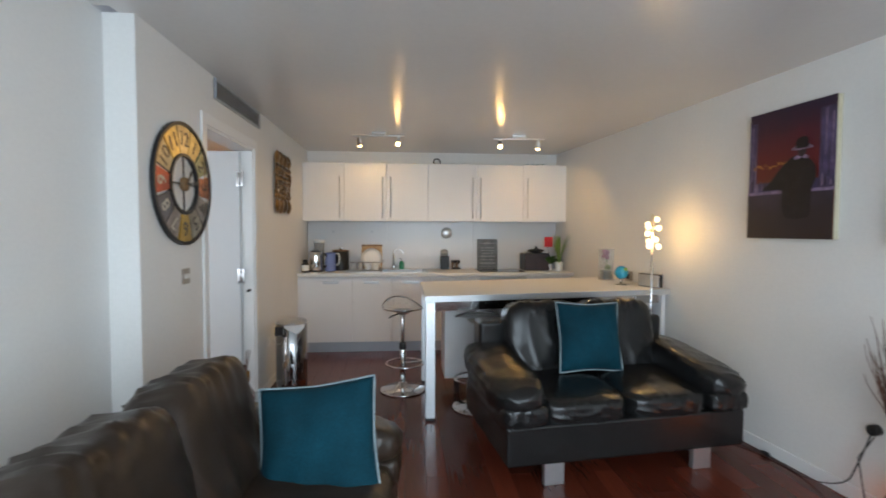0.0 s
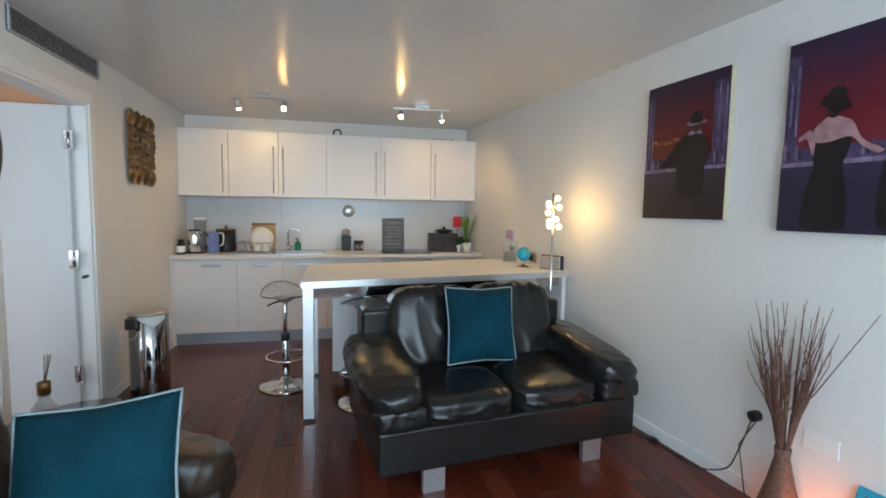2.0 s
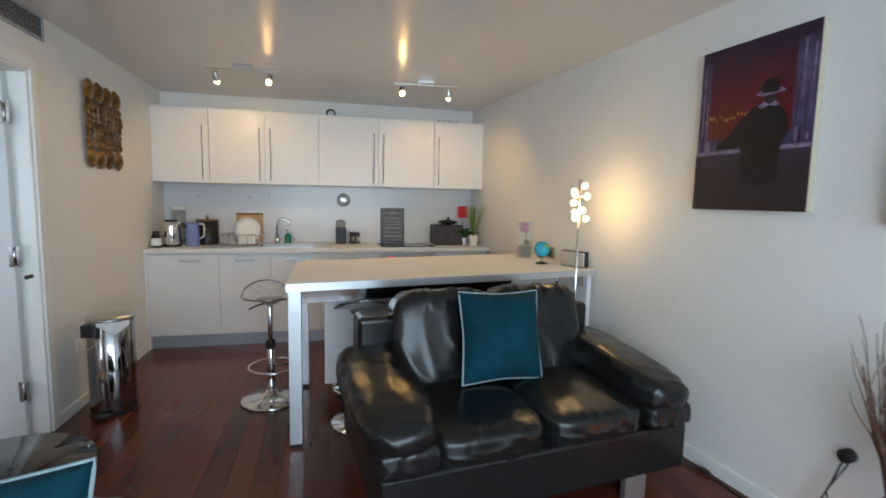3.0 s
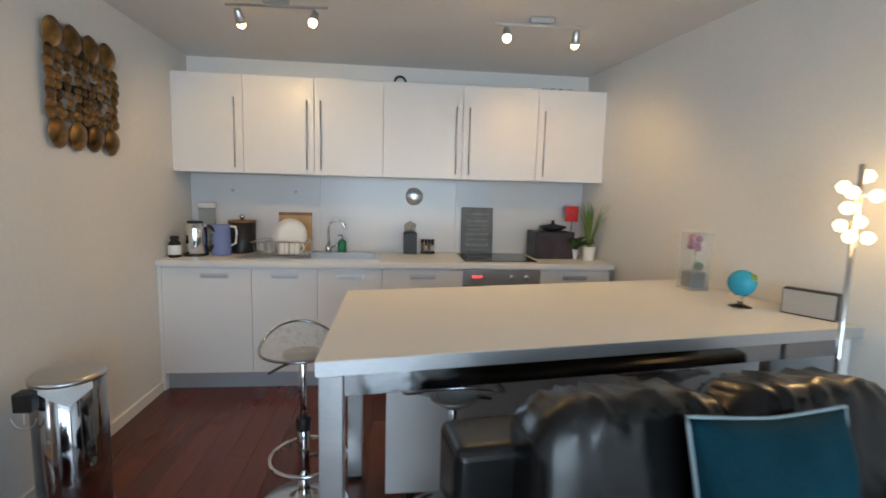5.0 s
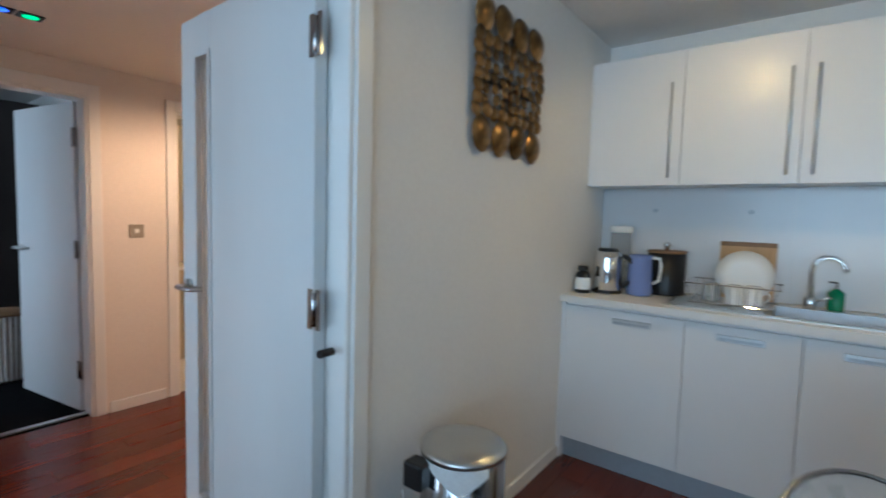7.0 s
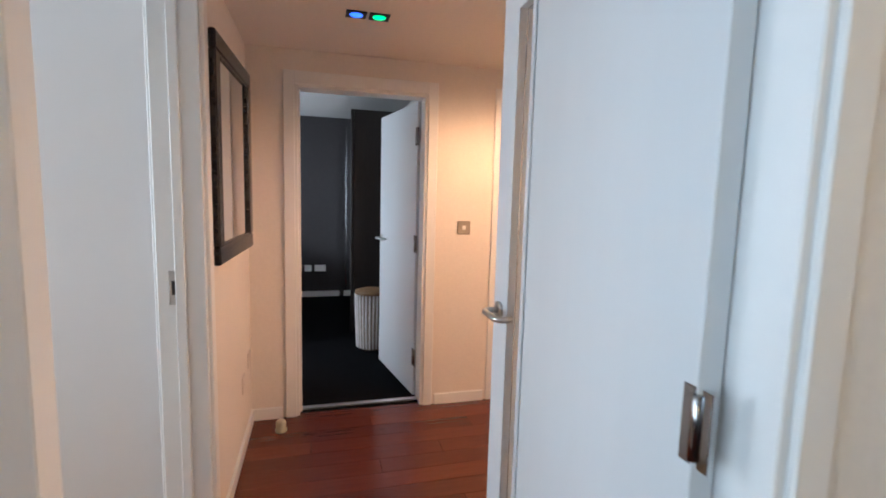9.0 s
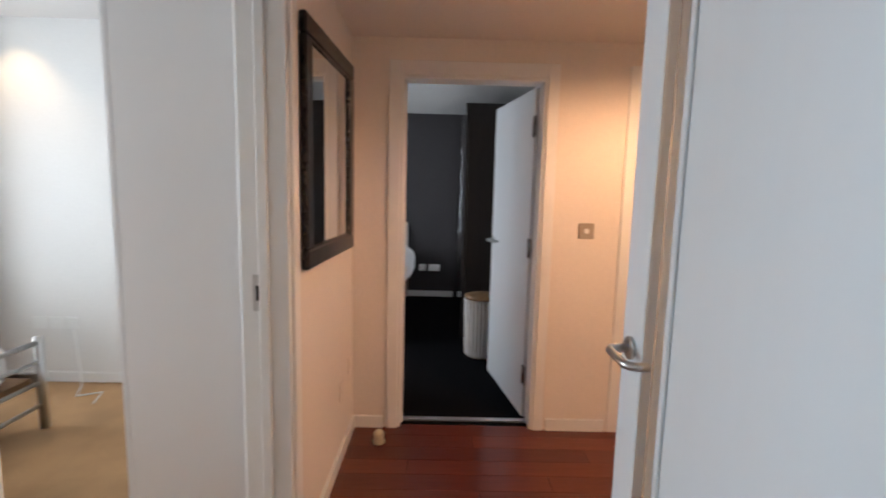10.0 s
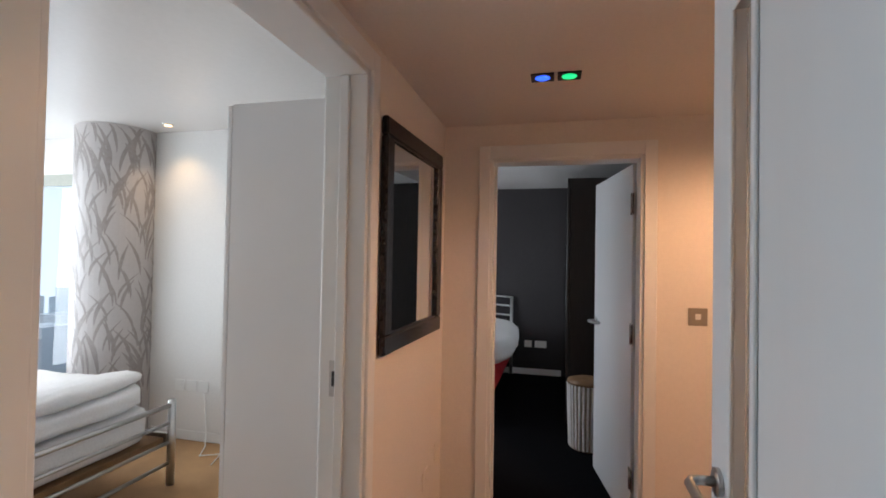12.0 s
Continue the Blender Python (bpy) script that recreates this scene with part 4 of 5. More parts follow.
M["umber"] = mat("oil_umber", (0.028, 0.016, 0.020), 0.42, grain=0.3, scale=12, bump=0.15, stain=0.4, stain_scale=5)
M["flesh"] = mat("oil_pink", (0.36, 0.20, 0.22), 0.45, grain=0.2, scale=18, stain=0.3, stain_scale=9)
M["gilt"] = mat("oil_ochre", (0.42, 0.18, 0.04), 0.45, grain=0.5, scale=40)


def bmesh_wall(pts, d0, d1):
    b = prism([(x, z) for x, z in pts], d0, d1)
    bmesh.ops.transform(b, matrix=pose(0, 0, 0, 90, 0, 0), verts=b.verts)
    return b


def rounded(pts, steps=4):
    """A closed smooth outline through the points."""
    out, n = [], len(pts)
    for i in range(n):
        p0, p1, p2, p3 = (Vector(pts[(i + d) % n]) for d in (-1, 0, 1, 2))
        for q in range(steps):
            t = q / steps
            c = 0.5 * (2 * p1 + (p2 - p0) * t + (2 * p0 - 5 * p1 + 4 * p2 - p3) * t * t + (3 * p1 - p0 - 3 * p2 + p3) * t ** 3)
            out.append((c.x, c.y))
    return out


def painting(y_left, z0, w, h, label, which):
    p = empty("painting", east(y_left, z0))
    thing(p, label, "painting", "paintings on the long wall")
    part("canvas", slab(0, w, 0, h, 0.002, 0.038, bevel=0.002), "cream", p, "pale painted canvas edge")
    t = [0.0384]
    def lay(pts, material):
        d = t[0]
        t[0] += 0.00025
        return part("paint_layer", bmesh_wall([(u * w, v * h) for u, v in pts], d, d + 0.0002), material, p)
    def rect(u0, u1, v0, v1, material):
        lay([(u0, v0), (u1, v0), (u1, v1), (u0, v1)], material)
    def ell(u, v, ru, rv, material):
        lay([(u + ru * math.cos(2 * math.pi * k / 20), v + rv * math.sin(2 * math.pi * k / 20)) for k in range(20)], material)
    def blob(pts, material):
        lay(rounded(pts), material)
    rect(0.0, 1.0, 0.0, 1.0, "sunset" if which == 1 else "dusk")
    side = ((0.0, 0.10), (0.84, 1.0)) if which == 1 else ((0.0, 0.10), (0.92, 1.0))
    for u0, u1 in side:
        rect(u0, u1, 0.36, 0.93, "violet")
        for k in range(4):
            u = u0 + (u1 - u0) * (0.12 + 0.22 * k)
            lo = random.uniform(0.38, 0.6)
            rect(u, u + 0.012, lo, random.uniform(lo + 0.12, 0.92), "lilac" if k % 2 else "night")
    rect(0.0, 1.0, 0.34, 0.44, "violet")
    for k in range(34):
        u = 0.01 + 0.0287 * k
        if which == 1 and 0.28 < u < 0.84 or which == 2 and 0.17 < u < 0.52:
            continue
        hh = 0.03 + 0.06 * random.random()
        blob([(u, 0.385), (u + 0.016, 0.385), (u + 0.016, 0.385 + hh * 0.7), (u + 0.008, 0.385 + hh), (u, 0.385 + hh * 0.7)], ("lilac", "night", "violet")[k % 3])
    rect(0.0, 1.0, 0.345, 0.368, "lilac")
    rect(0.0, 1.0, 0.0, 0.345, "counter%d" % which)
    if which == 1:
        for k in range(15):
            u = 0.09 + 0.034 * k
            v = 0.555 + 0.025 * random.random()
            ell(u, v, 0.006 + 0.008 * random.random(), 0.012, "gilt")
        blob([(0.20, 0.385), (0.30, 0.44), (0.42, 0.535), (0.53, 0.60), (0.62, 0.62), (0.72, 0.60), (0.81, 0.53), (0.82, 0.44), (0.78, 0.36), (0.77, 0.25), (0.74, 0.16), (0.50, 0.16), (0.45, 0.27), (0.44, 0.37), (0.30, 0.375)], "ink")
        ell(0.12, 0.395, 0.028, 0.045, "lilac")
        blob([(0.575, 0.605), (0.66, 0.625), (0.735, 0.605), (0.72, 0.585), (0.66, 0.60), (0.60, 0.585)], "lilac")
        ell(0.665, 0.645, 0.048, 0.042, "umber")
        blob([(0.545, 0.665), (0.60, 0.69), (0.70, 0.70), (0.79, 0.665), (0.70, 0.658), (0.62, 0.655)], "lilac")
        blob([(0.60, 0.675), (0.605, 0.73), (0.66, 0.75), (0.72, 0.74), (0.735, 0.675), (0.67, 0.668)], "ink")
    else:
        blob([(0.185, 0.02), (0.18, 0.14), (0.20, 0.25), (0.235, 0.33), (0.225, 0.42), (0.235, 0.475), (0.33, 0.465), (0.455, 0.475), (0.45, 0.40), (0.425, 0.33), (0.455, 0.22), (0.465, 0.10), (0.45, 0.02)], "ink")
        blob([(0.235, 0.47), (0.20, 0.53), (0.13, 0.50), (0.125, 0.475), (0.18, 0.485), (0.22, 0.40), (0.235, 0.41)], "flesh")
        blob([(0.235, 0.465), (0.225, 0.53), (0.29, 0.575), (0.34, 0.59), (0.40, 0.575), (0.47, 0.545), (0.53, 0.46), (0.62, 0.415), (0.66, 0.395), (0.62, 0.385), (0.53, 0.425), (0.46, 0.475), (0.34, 0.46)], "flesh")
        ell(0.345, 0.625, 0.045, 0.05, "umber")
        blob([(0.255, 0.655), (0.30, 0.70), (0.35, 0.725), (0.41, 0.71), (0.425, 0.65), (0.46, 0.625), (0.41, 0.605), (0.35, 0.595), (0.31, 0.63)], "ink")
        blob([(0.655, 0.04), (0.64, 0.20), (0.66, 0.31), (0.675, 0.36), (0.73, 0.385), (0.78, 0.365), (0.79, 0.32), (0.74, 0.29), (0.72, 0.20), (0.725, 0.04)], "ink")
    return p


painting(2.955, 1.395, 0.573, 0.80, "dark painting of a bar scene with red window", 1)
painting(2.095, 1.352, 0.60, 0.84, "large dark painting of a bar with crimson window", 2)

# floor lamp with glass globes
fl = empty("floor_lamp", pose(2.475, 3.635, 0))
thing(fl, "slim chrome floor lamp with clustered glowing globes", "lamp")
part("base", lathe([(0, 0), (0.115, 0), (0.115, 0.012), (0.03, 0.022), (0.012, 0.04), (0, 0.04)], 30), "chrome", fl, smooth=True)
part("pole", tube([(0, 0, 0.02), (0, 0, 1.57)], 0.010, 10), "chrome", fl, smooth=True)
for k, (a, z) in enumerate(((20, 1.50), (200, 1.44), (320, 1.43), (190, 1.385), (30, 1.335), (210, 1.285), (350, 1.28), (110, 1.46), (100, 1.32))):
    q, z = radians(a), z + 0.03
    x, y = 0.048 * math.cos(q), 0.048 * math.sin(q)
    g = part("globe", lathe([(0, -0.023), (0.013, -0.019), (0.023, 0), (0.013, 0.019), (0, 0.023)], 14, None, pose(x, y, z)), "bulb", fl, "glowing frosted glass globe", True)
    part("arm", tube([(0, 0, z), (x * 0.5, y * 0.5, z)], 0.005, 6), "chrome", g)
lamp("floor_lamp_glow", "POINT", pose(2.475, 3.60, 1.43), 4.2, WARM, 0.07)

# twig lamp
tw = empty("twig_lamp", pose(2.80, 1.93, 0))
thing(tw, "bundle of dry twigs in a glowing wicker lamp", "lamp")
part("glow_base", lathe([(0, 0.0), (0.075, 0.0), (0.085, 0.05), (0.075, 0.115), (0, 0.115)], 24), "amber", tw, "glowing amber basket", True)
for k in range(16):
    a = 2 * math.pi * k / 16
    part("cane", tube([(0.088 * math.cos(a), 0.088 * math.sin(a), 0), (0.092 * math.cos(a), 0.092 * math.sin(a), 0.06), (0.078 * math.cos(a), 0.078 * math.sin(a), 0.12)], 0.005, 5), "twig", tw)
for k in range(72):
    b = bmesh.new()
    a = random.uniform(0, 2 * math.pi)
    r0, r1 = random.uniform(0.01, 0.075), random.uniform(0.0, 0.035)
    lean = random.uniform(0.0, 0.115)
    top = random.uniform(0.72, 1.06)
    pts = [(r0 * math.cos(a), r0 * math.sin(a), 0.11), (0.018 * math.cos(a + 2), 0.018 * math.sin(a + 2), 0.36), (0.05 * math.cos(a + 2.2), 0.05 * math.sin(a + 2.2), 0.52)]
    for q in range(1, 6):
        f = q / 5
        pts.append((0.05 * math.cos(a + 2.2) + lean * f * math.cos(a + 2.2) + random.uniform(-1, 1) * 0.012 * f, 0.05 * math.sin(a + 2.2) + lean * f * math.sin(a + 2.2) + random.uniform(-1, 1) * 0.012 * f, 0.52 + (top - 0.52) * f))
    if k == 71:
        pts = pts[:3] + [(0.02 + 0.01 * q, -0.04 - 0.05 * q, 0.55 + 0.10 * q) for q in range(1, 6)]
    tube(pts, 0.0042, 5, b, 0.3)
    if k % 3 == 0:
        p = Vector(pts[5])
        tube([p, p + Vector((random.uniform(-0.05, 0.05), random.uniform(-0.05, 0.05), 0.10))], 0.002, 4, b, 0.4)
    part("twig", b, "twig", tw)
b = lathe([(0.078, 0.115), (0.05, 0.22), (0.026, 0.34), (0.03, 0.38), (0.034, 0.38), (0.03, 0.34), (0.055, 0.22), (0.083, 0.115)], 22)
part("wrap", b, "twig", tw, "woven brown wicker neck", True)
lamp("twig_lamp_glow", "POINT", pose(2.78, 1.80, 0.14), 1.0, (1.0, 0.25, 0.04), 0.05)

pg = empty("wall_plug", east(2.15, 0.425))
thing(pg, "black plug pushed into a white wall socket", "plug")
part("body", cyl(0.028, 0.001, 0.045, 16, pose(0, 0, 0, 90, 0, 0)), "black", pg, smooth=True)
wall_switch(east(1.86, 0.42), "white double wall socket near the twigs", "white", "wall_socket", 0.146, 0.086, 2)
cbl = [(xr(2.15) - 0.04, 2.15, 0.40), (xr(2.2) - 0.05, 2.2, 0.22), (xr(2.25) - 0.07, 2.25, 0.10), (xr(2.45) - 0.06, 2.45, 0.012), (xr(2.75) - 0.05, 2.75, 0.008), (xr(3.0) - 0.12, 3.0, 0.008), (xr(3.2) - 0.06, 3.22, 0.008), (2.5, 3.5, 0.008)]
smooth_pts = []
for i in range(len(cbl) - 1):
    p0, p1, p2, p3 = (Vector(cbl[max(0, min(len(cbl) - 1, i + d))]) for d in (-1, 0, 1, 2))
    for q in range(6):
        t = q / 6
        smooth_pts.append(0.5 * ((2 * p1) + (p2 - p0) * t + (2 * p0 - 5 * p1 + 4 * p2 - p3) * t * t + (3 * p1 - p0 - 3 * p2 + p3) * t ** 3))
thing(part("power_cable", tube(smooth_pts, 0.004, 6), "black", smooth=True), "black power cable trailing along the skirting", "cable")
thing(part("power_cable", tube([(2.70, 1.99, 0.02), (2.78, 2.1, 0.10), (2.80, 2.16, 0.28), (xr(2.13) - 0.04, 2.13, 0.40)], 0.0035, 6), "black", smooth=True), "thin black lamp cable", "cable")
thing(part("cable_switch", puff(0.03, 0.07, 0.025, 4, 3, m=pose(xr(2.75) - 0.05, 2.75, 0.016, 0, 0, 6)), "black", smooth=True), "black inline cable switch on the floor", "switch")
pr = empty("leaning_picture", east(1.72, 0.0) @ pose(0.02, -0.115, 0.0, -18, 0, 0))
thing(pr, "blue-bordered picture leaning on the wall", "picture")
part("frame", slab(0, 0.42, 0, 0.34, 0.0, 0.012, bevel=0.002), "globe", pr, "blue border")
part("print", slab(0.03, 0.40, 0.02, 0.31, 0.0122, 0.0132), "slate", pr)
for k in range(7):
    part("print_patch", slab(0.06 + 0.045 * k, 0.085 + 0.045 * k, 0.05 + 0.02 * (k % 3), 0.20 + 0.03 * (k % 2), 0.0134, 0.0142), ("white", "leaf", "lilac")[k % 3], pr)

# ceiling spot bars
def spotbar(x, y, angle, label, aims):
    s = empty("ceiling_spotlight", pose(x, y, ZC, 0, 0, angle))
    thing(s, label, "light", "spot bars over the kitchen")
    part("mount", box(-0.07, 0.07, -0.025, 0.025, -0.03, 0.0, 0.004, 2), "steel", s)
    part("bar", box(-0.27, 0.27, -0.009, 0.009, -0.048, -0.034, 0.003), "steel", s)
    part("stem", cyl(0.006, -0.036, -0.028, 8), "steel", s)
    for sx, (ax, ay) in zip((-0.2, 0.2), aims):
        m = pose(sx, 0, -0.085, ax, ay, 0)
        h = part("spot_head", lathe([(0, 0.028), (0.012, 0.028), (0.020, 0.018), (0.024, -0.03), (0.027, -0.045), (0.022, -0.045), (0.018, -0.03), (0.0, -0.028)], 20, None, m), "steel", s, "steel spot head", True)
        part("bulb", lathe([(0, -0.033), (0.017, -0.034), (0.022, -0.042), (0.020, -0.062), (0.010, -0.072), (0, -0.074)], 16, None, m), "spotbulb", h, "glowing warm bulb", True)
        part("pivot", tube([(sx, 0, -0.046), (sx, 0, -0.062)], 0.006, 8), "steel", h)
        world_m = pose(x, y, ZC, 0, 0, angle) @ m
        lamp("spot_bulb_light", "SPOT", world_m @ pose(0, 0, -0.09), 15, WARM, 0.02, spot=150, blend=0.75)


spotbar(0.21, 4.83, -4, "steel two-head spotlight bar fixed to the ceiling", ((36, -2), (-34, 6)))
spotbar(1.665, 4.86, -3, "steel two-head spotlight bar fixed to the ceiling", ((-36, 4), (26, -4)))

# things on the island
vs = empty("orchid_vase", pose(2.47, 4.50, IT))
thing(vs, "tall glass vase holding a pink orchid and pebbles", "vase")
part("glass", prism([(-0.055, -0.055), (0.055, -0.055), (0.055, 0.055), (-0.055, 0.055)], 0.001, 0.31), "thin", vs).visible_shadow = False
part("pebbles", box(-0.045, 0.045, -0.045, 0.045, 0.012, 0.10, 0.01, 2), "slate", vs, "dark pebbles")
part("stem", tube([(0, 0, 0.1), (0.012, 0.01, 0.18), (-0.01, 0.0, 0.26)], 0.004, 6), "leaf", vs)
for k in range(7):
    a = k * 2.4
    part("petal", puff(0.045, 0.03, 0.04, 3, 2.2, m=pose(0.018 * math.cos(a) - 0.005, 0.018 * math.sin(a), 0.225 + 0.010 * k, k * 40, k * 25, 0)), "orchid", vs, "pink orchid bloom", True)
part("leaf", puff(0.06, 0.02, 0.05, 3, 2.2, m=pose(0.01, -0.02, 0.13, 20, 30, 0)), "leaf", vs, smooth=True)
gb = empty("globe_ornament", pose(2.44, 4.10, IT))
thing(gb, "small blue glass globe on a clear stand", "ornament")
part("stand", lathe([(0, 0), (0.05, 0), (0.05, 0.005), (0.012, 0.012), (0.010, 0.045), (0.03, 0.056), (0, 0.05)], 20), "glass", gb, smooth=True)
part("ball", lathe([(0.060 * math.cos(radians(t)), 0.112 + 0.060 * math.sin(radians(t))) for t in range(-88, 89, 11)], 24), "globe", gb, smooth=True)
for k in range(5):
    a = k * 1.3
    part("land", puff(0.05, 0.03, 0.04, 3, 2.2, m=pose(0.044 * math.cos(a), 0.044 * math.sin(a), 0.12 + 0.02 * math.sin(k * 2), 0, 0, math.degrees(a) + 90)), "greenland", gb, smooth=True)
rd = empty("speaker", pose(2.60, 3.91, IT, 0, 0, -60))
thing(rd, "grey mesh tabletop speaker leaning back", "speaker")
part("case", box(-0.10, 0.10, 0.0, 0.05, 0.0, 0.115, 0.006, 2), "black", rd)
part("grille", box(-0.094, 0.094, -0.004, -0.0005, 0.006, 0.109, 0.002), "alu", rd, "grey mesh grille")
ip = empty("island_socket", east(4.36, 1.0))
thing(ip, "socket with a dark plug above the breakfast bar", "socket")
part("plate", slab(-0.05, 0.05, -0.045, 0.045, 0.001, 0.008, bevel=0.002), "plate", ip)
part("plug", slab(-0.03, 0.01, -0.03, 0.02, 0.0082, 0.04, bevel=0.006), "black", ip)

# ---- things on the worktop ----
def at(name, x, y, label, cat, z=0.9305):
    return thing(empty(name, pose(x, y, z)), label, cat)


o = at("sauce_bottle", -0.70, 5.62, "small dark bottle with a white label", "bottle")
part("bottle", lathe([(0, 0), (0.04, 0), (0.043, 0.01), (0.043, 0.09), (0.03, 0.115), (0.014, 0.13), (0.014, 0.15), (0, 0.15)], 22), "black", o, smooth=True)
part("paper_label", lathe([(0.0436, 0.02), (0.0442, 0.022), (0.0442, 0.085), (0.0436, 0.087)], 22), "white", o, "white paper label", True)
part("cap", cyl(0.03, 0.125, 0.15, 12), "black", o, smooth=True)
o = at("electric_kettle", -0.60, 5.73, "steel and glass electric kettle", "kettle")
part("body", lathe([(0, 0), (0.075, 0), (0.082, 0.02), (0.078, 0.20), (0.07, 0.235), (0, 0.24)], 28), "chrome", o, smooth=True)
part("base", cyl(0.085, 0.0, 0.02, 28), "black", o)
part("handle", tube(arc((0.07, 0, 0.13), 0.085, -75, 80, 14), 0.013, 10), "black", o, "black loop handle", True)
part("lid", cyl(0.055, 0.236, 0.252, 20), "black", o, smooth=True)
o = at("glass_jar", -0.60, 5.96, "tall glass storage jar with a pale lid", "jar")
part("glass", lathe([(0, 0), (0.06, 0), (0.062, 0.02), (0.062, 0.34), (0.058, 0.34), (0.058, 0.008), (0, 0.008)], 24), "thin", o, smooth=True)
part("lid", cyl(0.068, 0.341, 0.38, 24), "ceramic", o, "pale lid", True)
o = at("jug", -0.43, 5.77, "blue-grey enamel jug with a white handle", "jug")
part("body", lathe([(0, 0), (0.062, 0), (0.068, 0.015), (0.06, 0.20), (0.066, 0.225), (0.06, 0.222), (0.054, 0.20), (0.05, 0.02), (0, 0.02)], 24), "purpleglaze", o, smooth=True)
part("handle", tube([(0.058, 0, 0.215), (0.10, 0, 0.21), (0.108, 0, 0.17), (0.10, 0, 0.09), (0.066, 0, 0.07)], 0.009, 8), "white", o, "white handle", True)
o = at("storage_tin", -0.33, 5.93, "large black tin with a chrome knob", "tin")
part("body", lathe([(0, 0), (0.098, 0), (0.10, 0.01), (0.10, 0.235), (0, 0.235)], 28), "black", o, smooth=True)
part("lid", cyl(0.104, 0.236, 0.25, 28), "darkwoodedge", o, smooth=True)
part("knob", lathe([(0, 0.25), (0.012, 0.25), (0.012, 0.265), (0.022, 0.28), (0.012, 0.297), (0, 0.298)], 16), "chrome", o, "chrome knob", True)

o = at("dish_rack", 0.02, 5.76, "chrome wire dish rack on the drainer", "dish rack", 0.94)
for z, g in ((0.01, 0.0), (0.105, 0.02)):
    w2, d2 = 0.18 + g, 0.13 + g * 0.5
    part("rail", tube([(-w2, -d2, z), (w2, -d2, z), (w2, d2, z), (-w2, d2, z), (-w2, -d2, z)], 0.004, 6), "chrome", o)
for k in range(11):
    x = -0.17 + 0.034 * k
    part("wire", tube([(x * 1.1, -0.139, 0.105), (x, -0.13, 0.01), (x, 0.13, 0.01), (x * 1.1, 0.139, 0.105)], 0.002, 5), "chrome", o)
o = at("dinner_plate", 0.06, 5.81, "white dinner plate standing in the rack", "plate", 0.955)
part("plate_disc", lathe([(0, 0.0), (0.07, 0.0), (0.125, 0.016), (0.128, 0.02), (0.07, 0.008), (0, 0.007)], 36, None, pose(0, 0, 0.125, 78, 0, 0)), "ceramic", o, smooth=True)
for k, (x, y) in enumerate(((-0.07, 5.72), (0.03, 5.70), (0.11, 5.72))):
    o = at("mug" if k else "glass_tumbler", x, y, "white mug upturned in the rack" if k else "glass tumbler upturned in the rack", "mug" if k else "glass", 0.953)
    part("body", lathe([(0.04, 0), (0.04, 0.085), (0.03, 0.092), (0, 0.092), (0, 0.086), (0.034, 0.08), (0.035, 0.0)], 20), "ceramic" if k else "thin", o, smooth=True)
    if k:
        part("handle", tube(arc((0.04, 0, 0.045), 0.026, -80, 80, 10), 0.005, 6), "ceramic", o, smooth=True)
o = at("chopping_board", 0.05, 6.015, "wooden chopping board leaning on the wall", "chopping board")
part("board", box(-0.13, 0.13, -0.01, 0.01, 0.0, 0.30, 0.004, 2), "wood", o, m=pose(0, 0, 0.005, -8, 0, 0))
part("edge_strip", box(-0.131, 0.131, -0.011, 0.011, 0.285, 0.312, 0.003), "darkwoodedge", o, m=pose(0, 0, 0.005, -8, 0, 0))
o = at("soap_bottle", 0.43, 5.985, "green soap bottle with a pump", "bottle")
part("bottle", lathe([(0, 0), (0.032, 0), (0.034, 0.01), (0.034, 0.09), (0.012, 0.11), (0, 0.11)], 18), "soap", o, smooth=True)
part("pump", tube([(0, 0, 0.108), (0, 0, 0.14), (-0.03, -0.01, 0.142)], 0.005, 6), "black", o)
o = at("knife_block", 0.98, 5.98, "black knife block with steel-handled knives", "knife block")
part("block", box(-0.055, 0.055, -0.05, 0.05, 0.0, 0.17, 0.006, 2), "black", o)
for k in range(5):
    kn = part("knife", tube([(-0.038 + 0.019 * k, 0.0, 0.165), (-0.042 + 0.021 * k, 0.012, 0.265 - 0.012 * abs(k - 2))], 0.0075, 8), "steel", o, "steel knife handle", True)
o = at("spice_rack", 1.125, 5.99, "small black rack of spice bottles", "spice rack")
part("tray", box(-0.06, 0.06, -0.03, 0.03, 0.0, 0.014, 0.003), "black", o)
for k in range(4):
    x = -0.042 + 0.028 * k
    jr = part("jar", lathe([(0, 0.014), (0.0115, 0.014), (0.0115, 0.085), (0, 0.085)], 12, None, pose(x, 0, 0)), "glass" if k % 2 else "darkwoodedge", o, smooth=True)
    part("cap", cyl(0.0125, 0.086, 0.118, 12, pose(x, 0, 0)), "black", jr, smooth=True)
o = at("slate_sign", 1.545, 6.035, "dark slate sign with pale lettering, leaning", "sign")
part("board", box(-0.135, 0.135, -0.006, 0.006, 0.0, 0.385, 0.003), "slate", o, m=pose(0, 0, 0.003, -5, 0, 0))
for k, (z, w2, h2) in enumerate(((0.33, 0.04, 0.022), (0.33, 0.10, 0.008), (0.27, 0.085, 0.014), (0.235, 0.09, 0.01), (0.20, 0.08, 0.01), (0.16, 0.095, 0.016), (0.115, 0.09, 0.012), (0.07, 0.10, 0.024), (0.03, 0.10, 0.006))):
    part("lettering_bar", box(-w2, w2, -0.0085, -0.0065 - 0.0003 * (k == 0), z - h2 / 2, z + h2 / 2), "faint", o, m=pose(0, 0, 0.003, -5, 0, 0))
o = at("plate_wall_clock", 1.01, YB - 0.013, "small round brushed steel kitchen clock", "clock", 1.397)
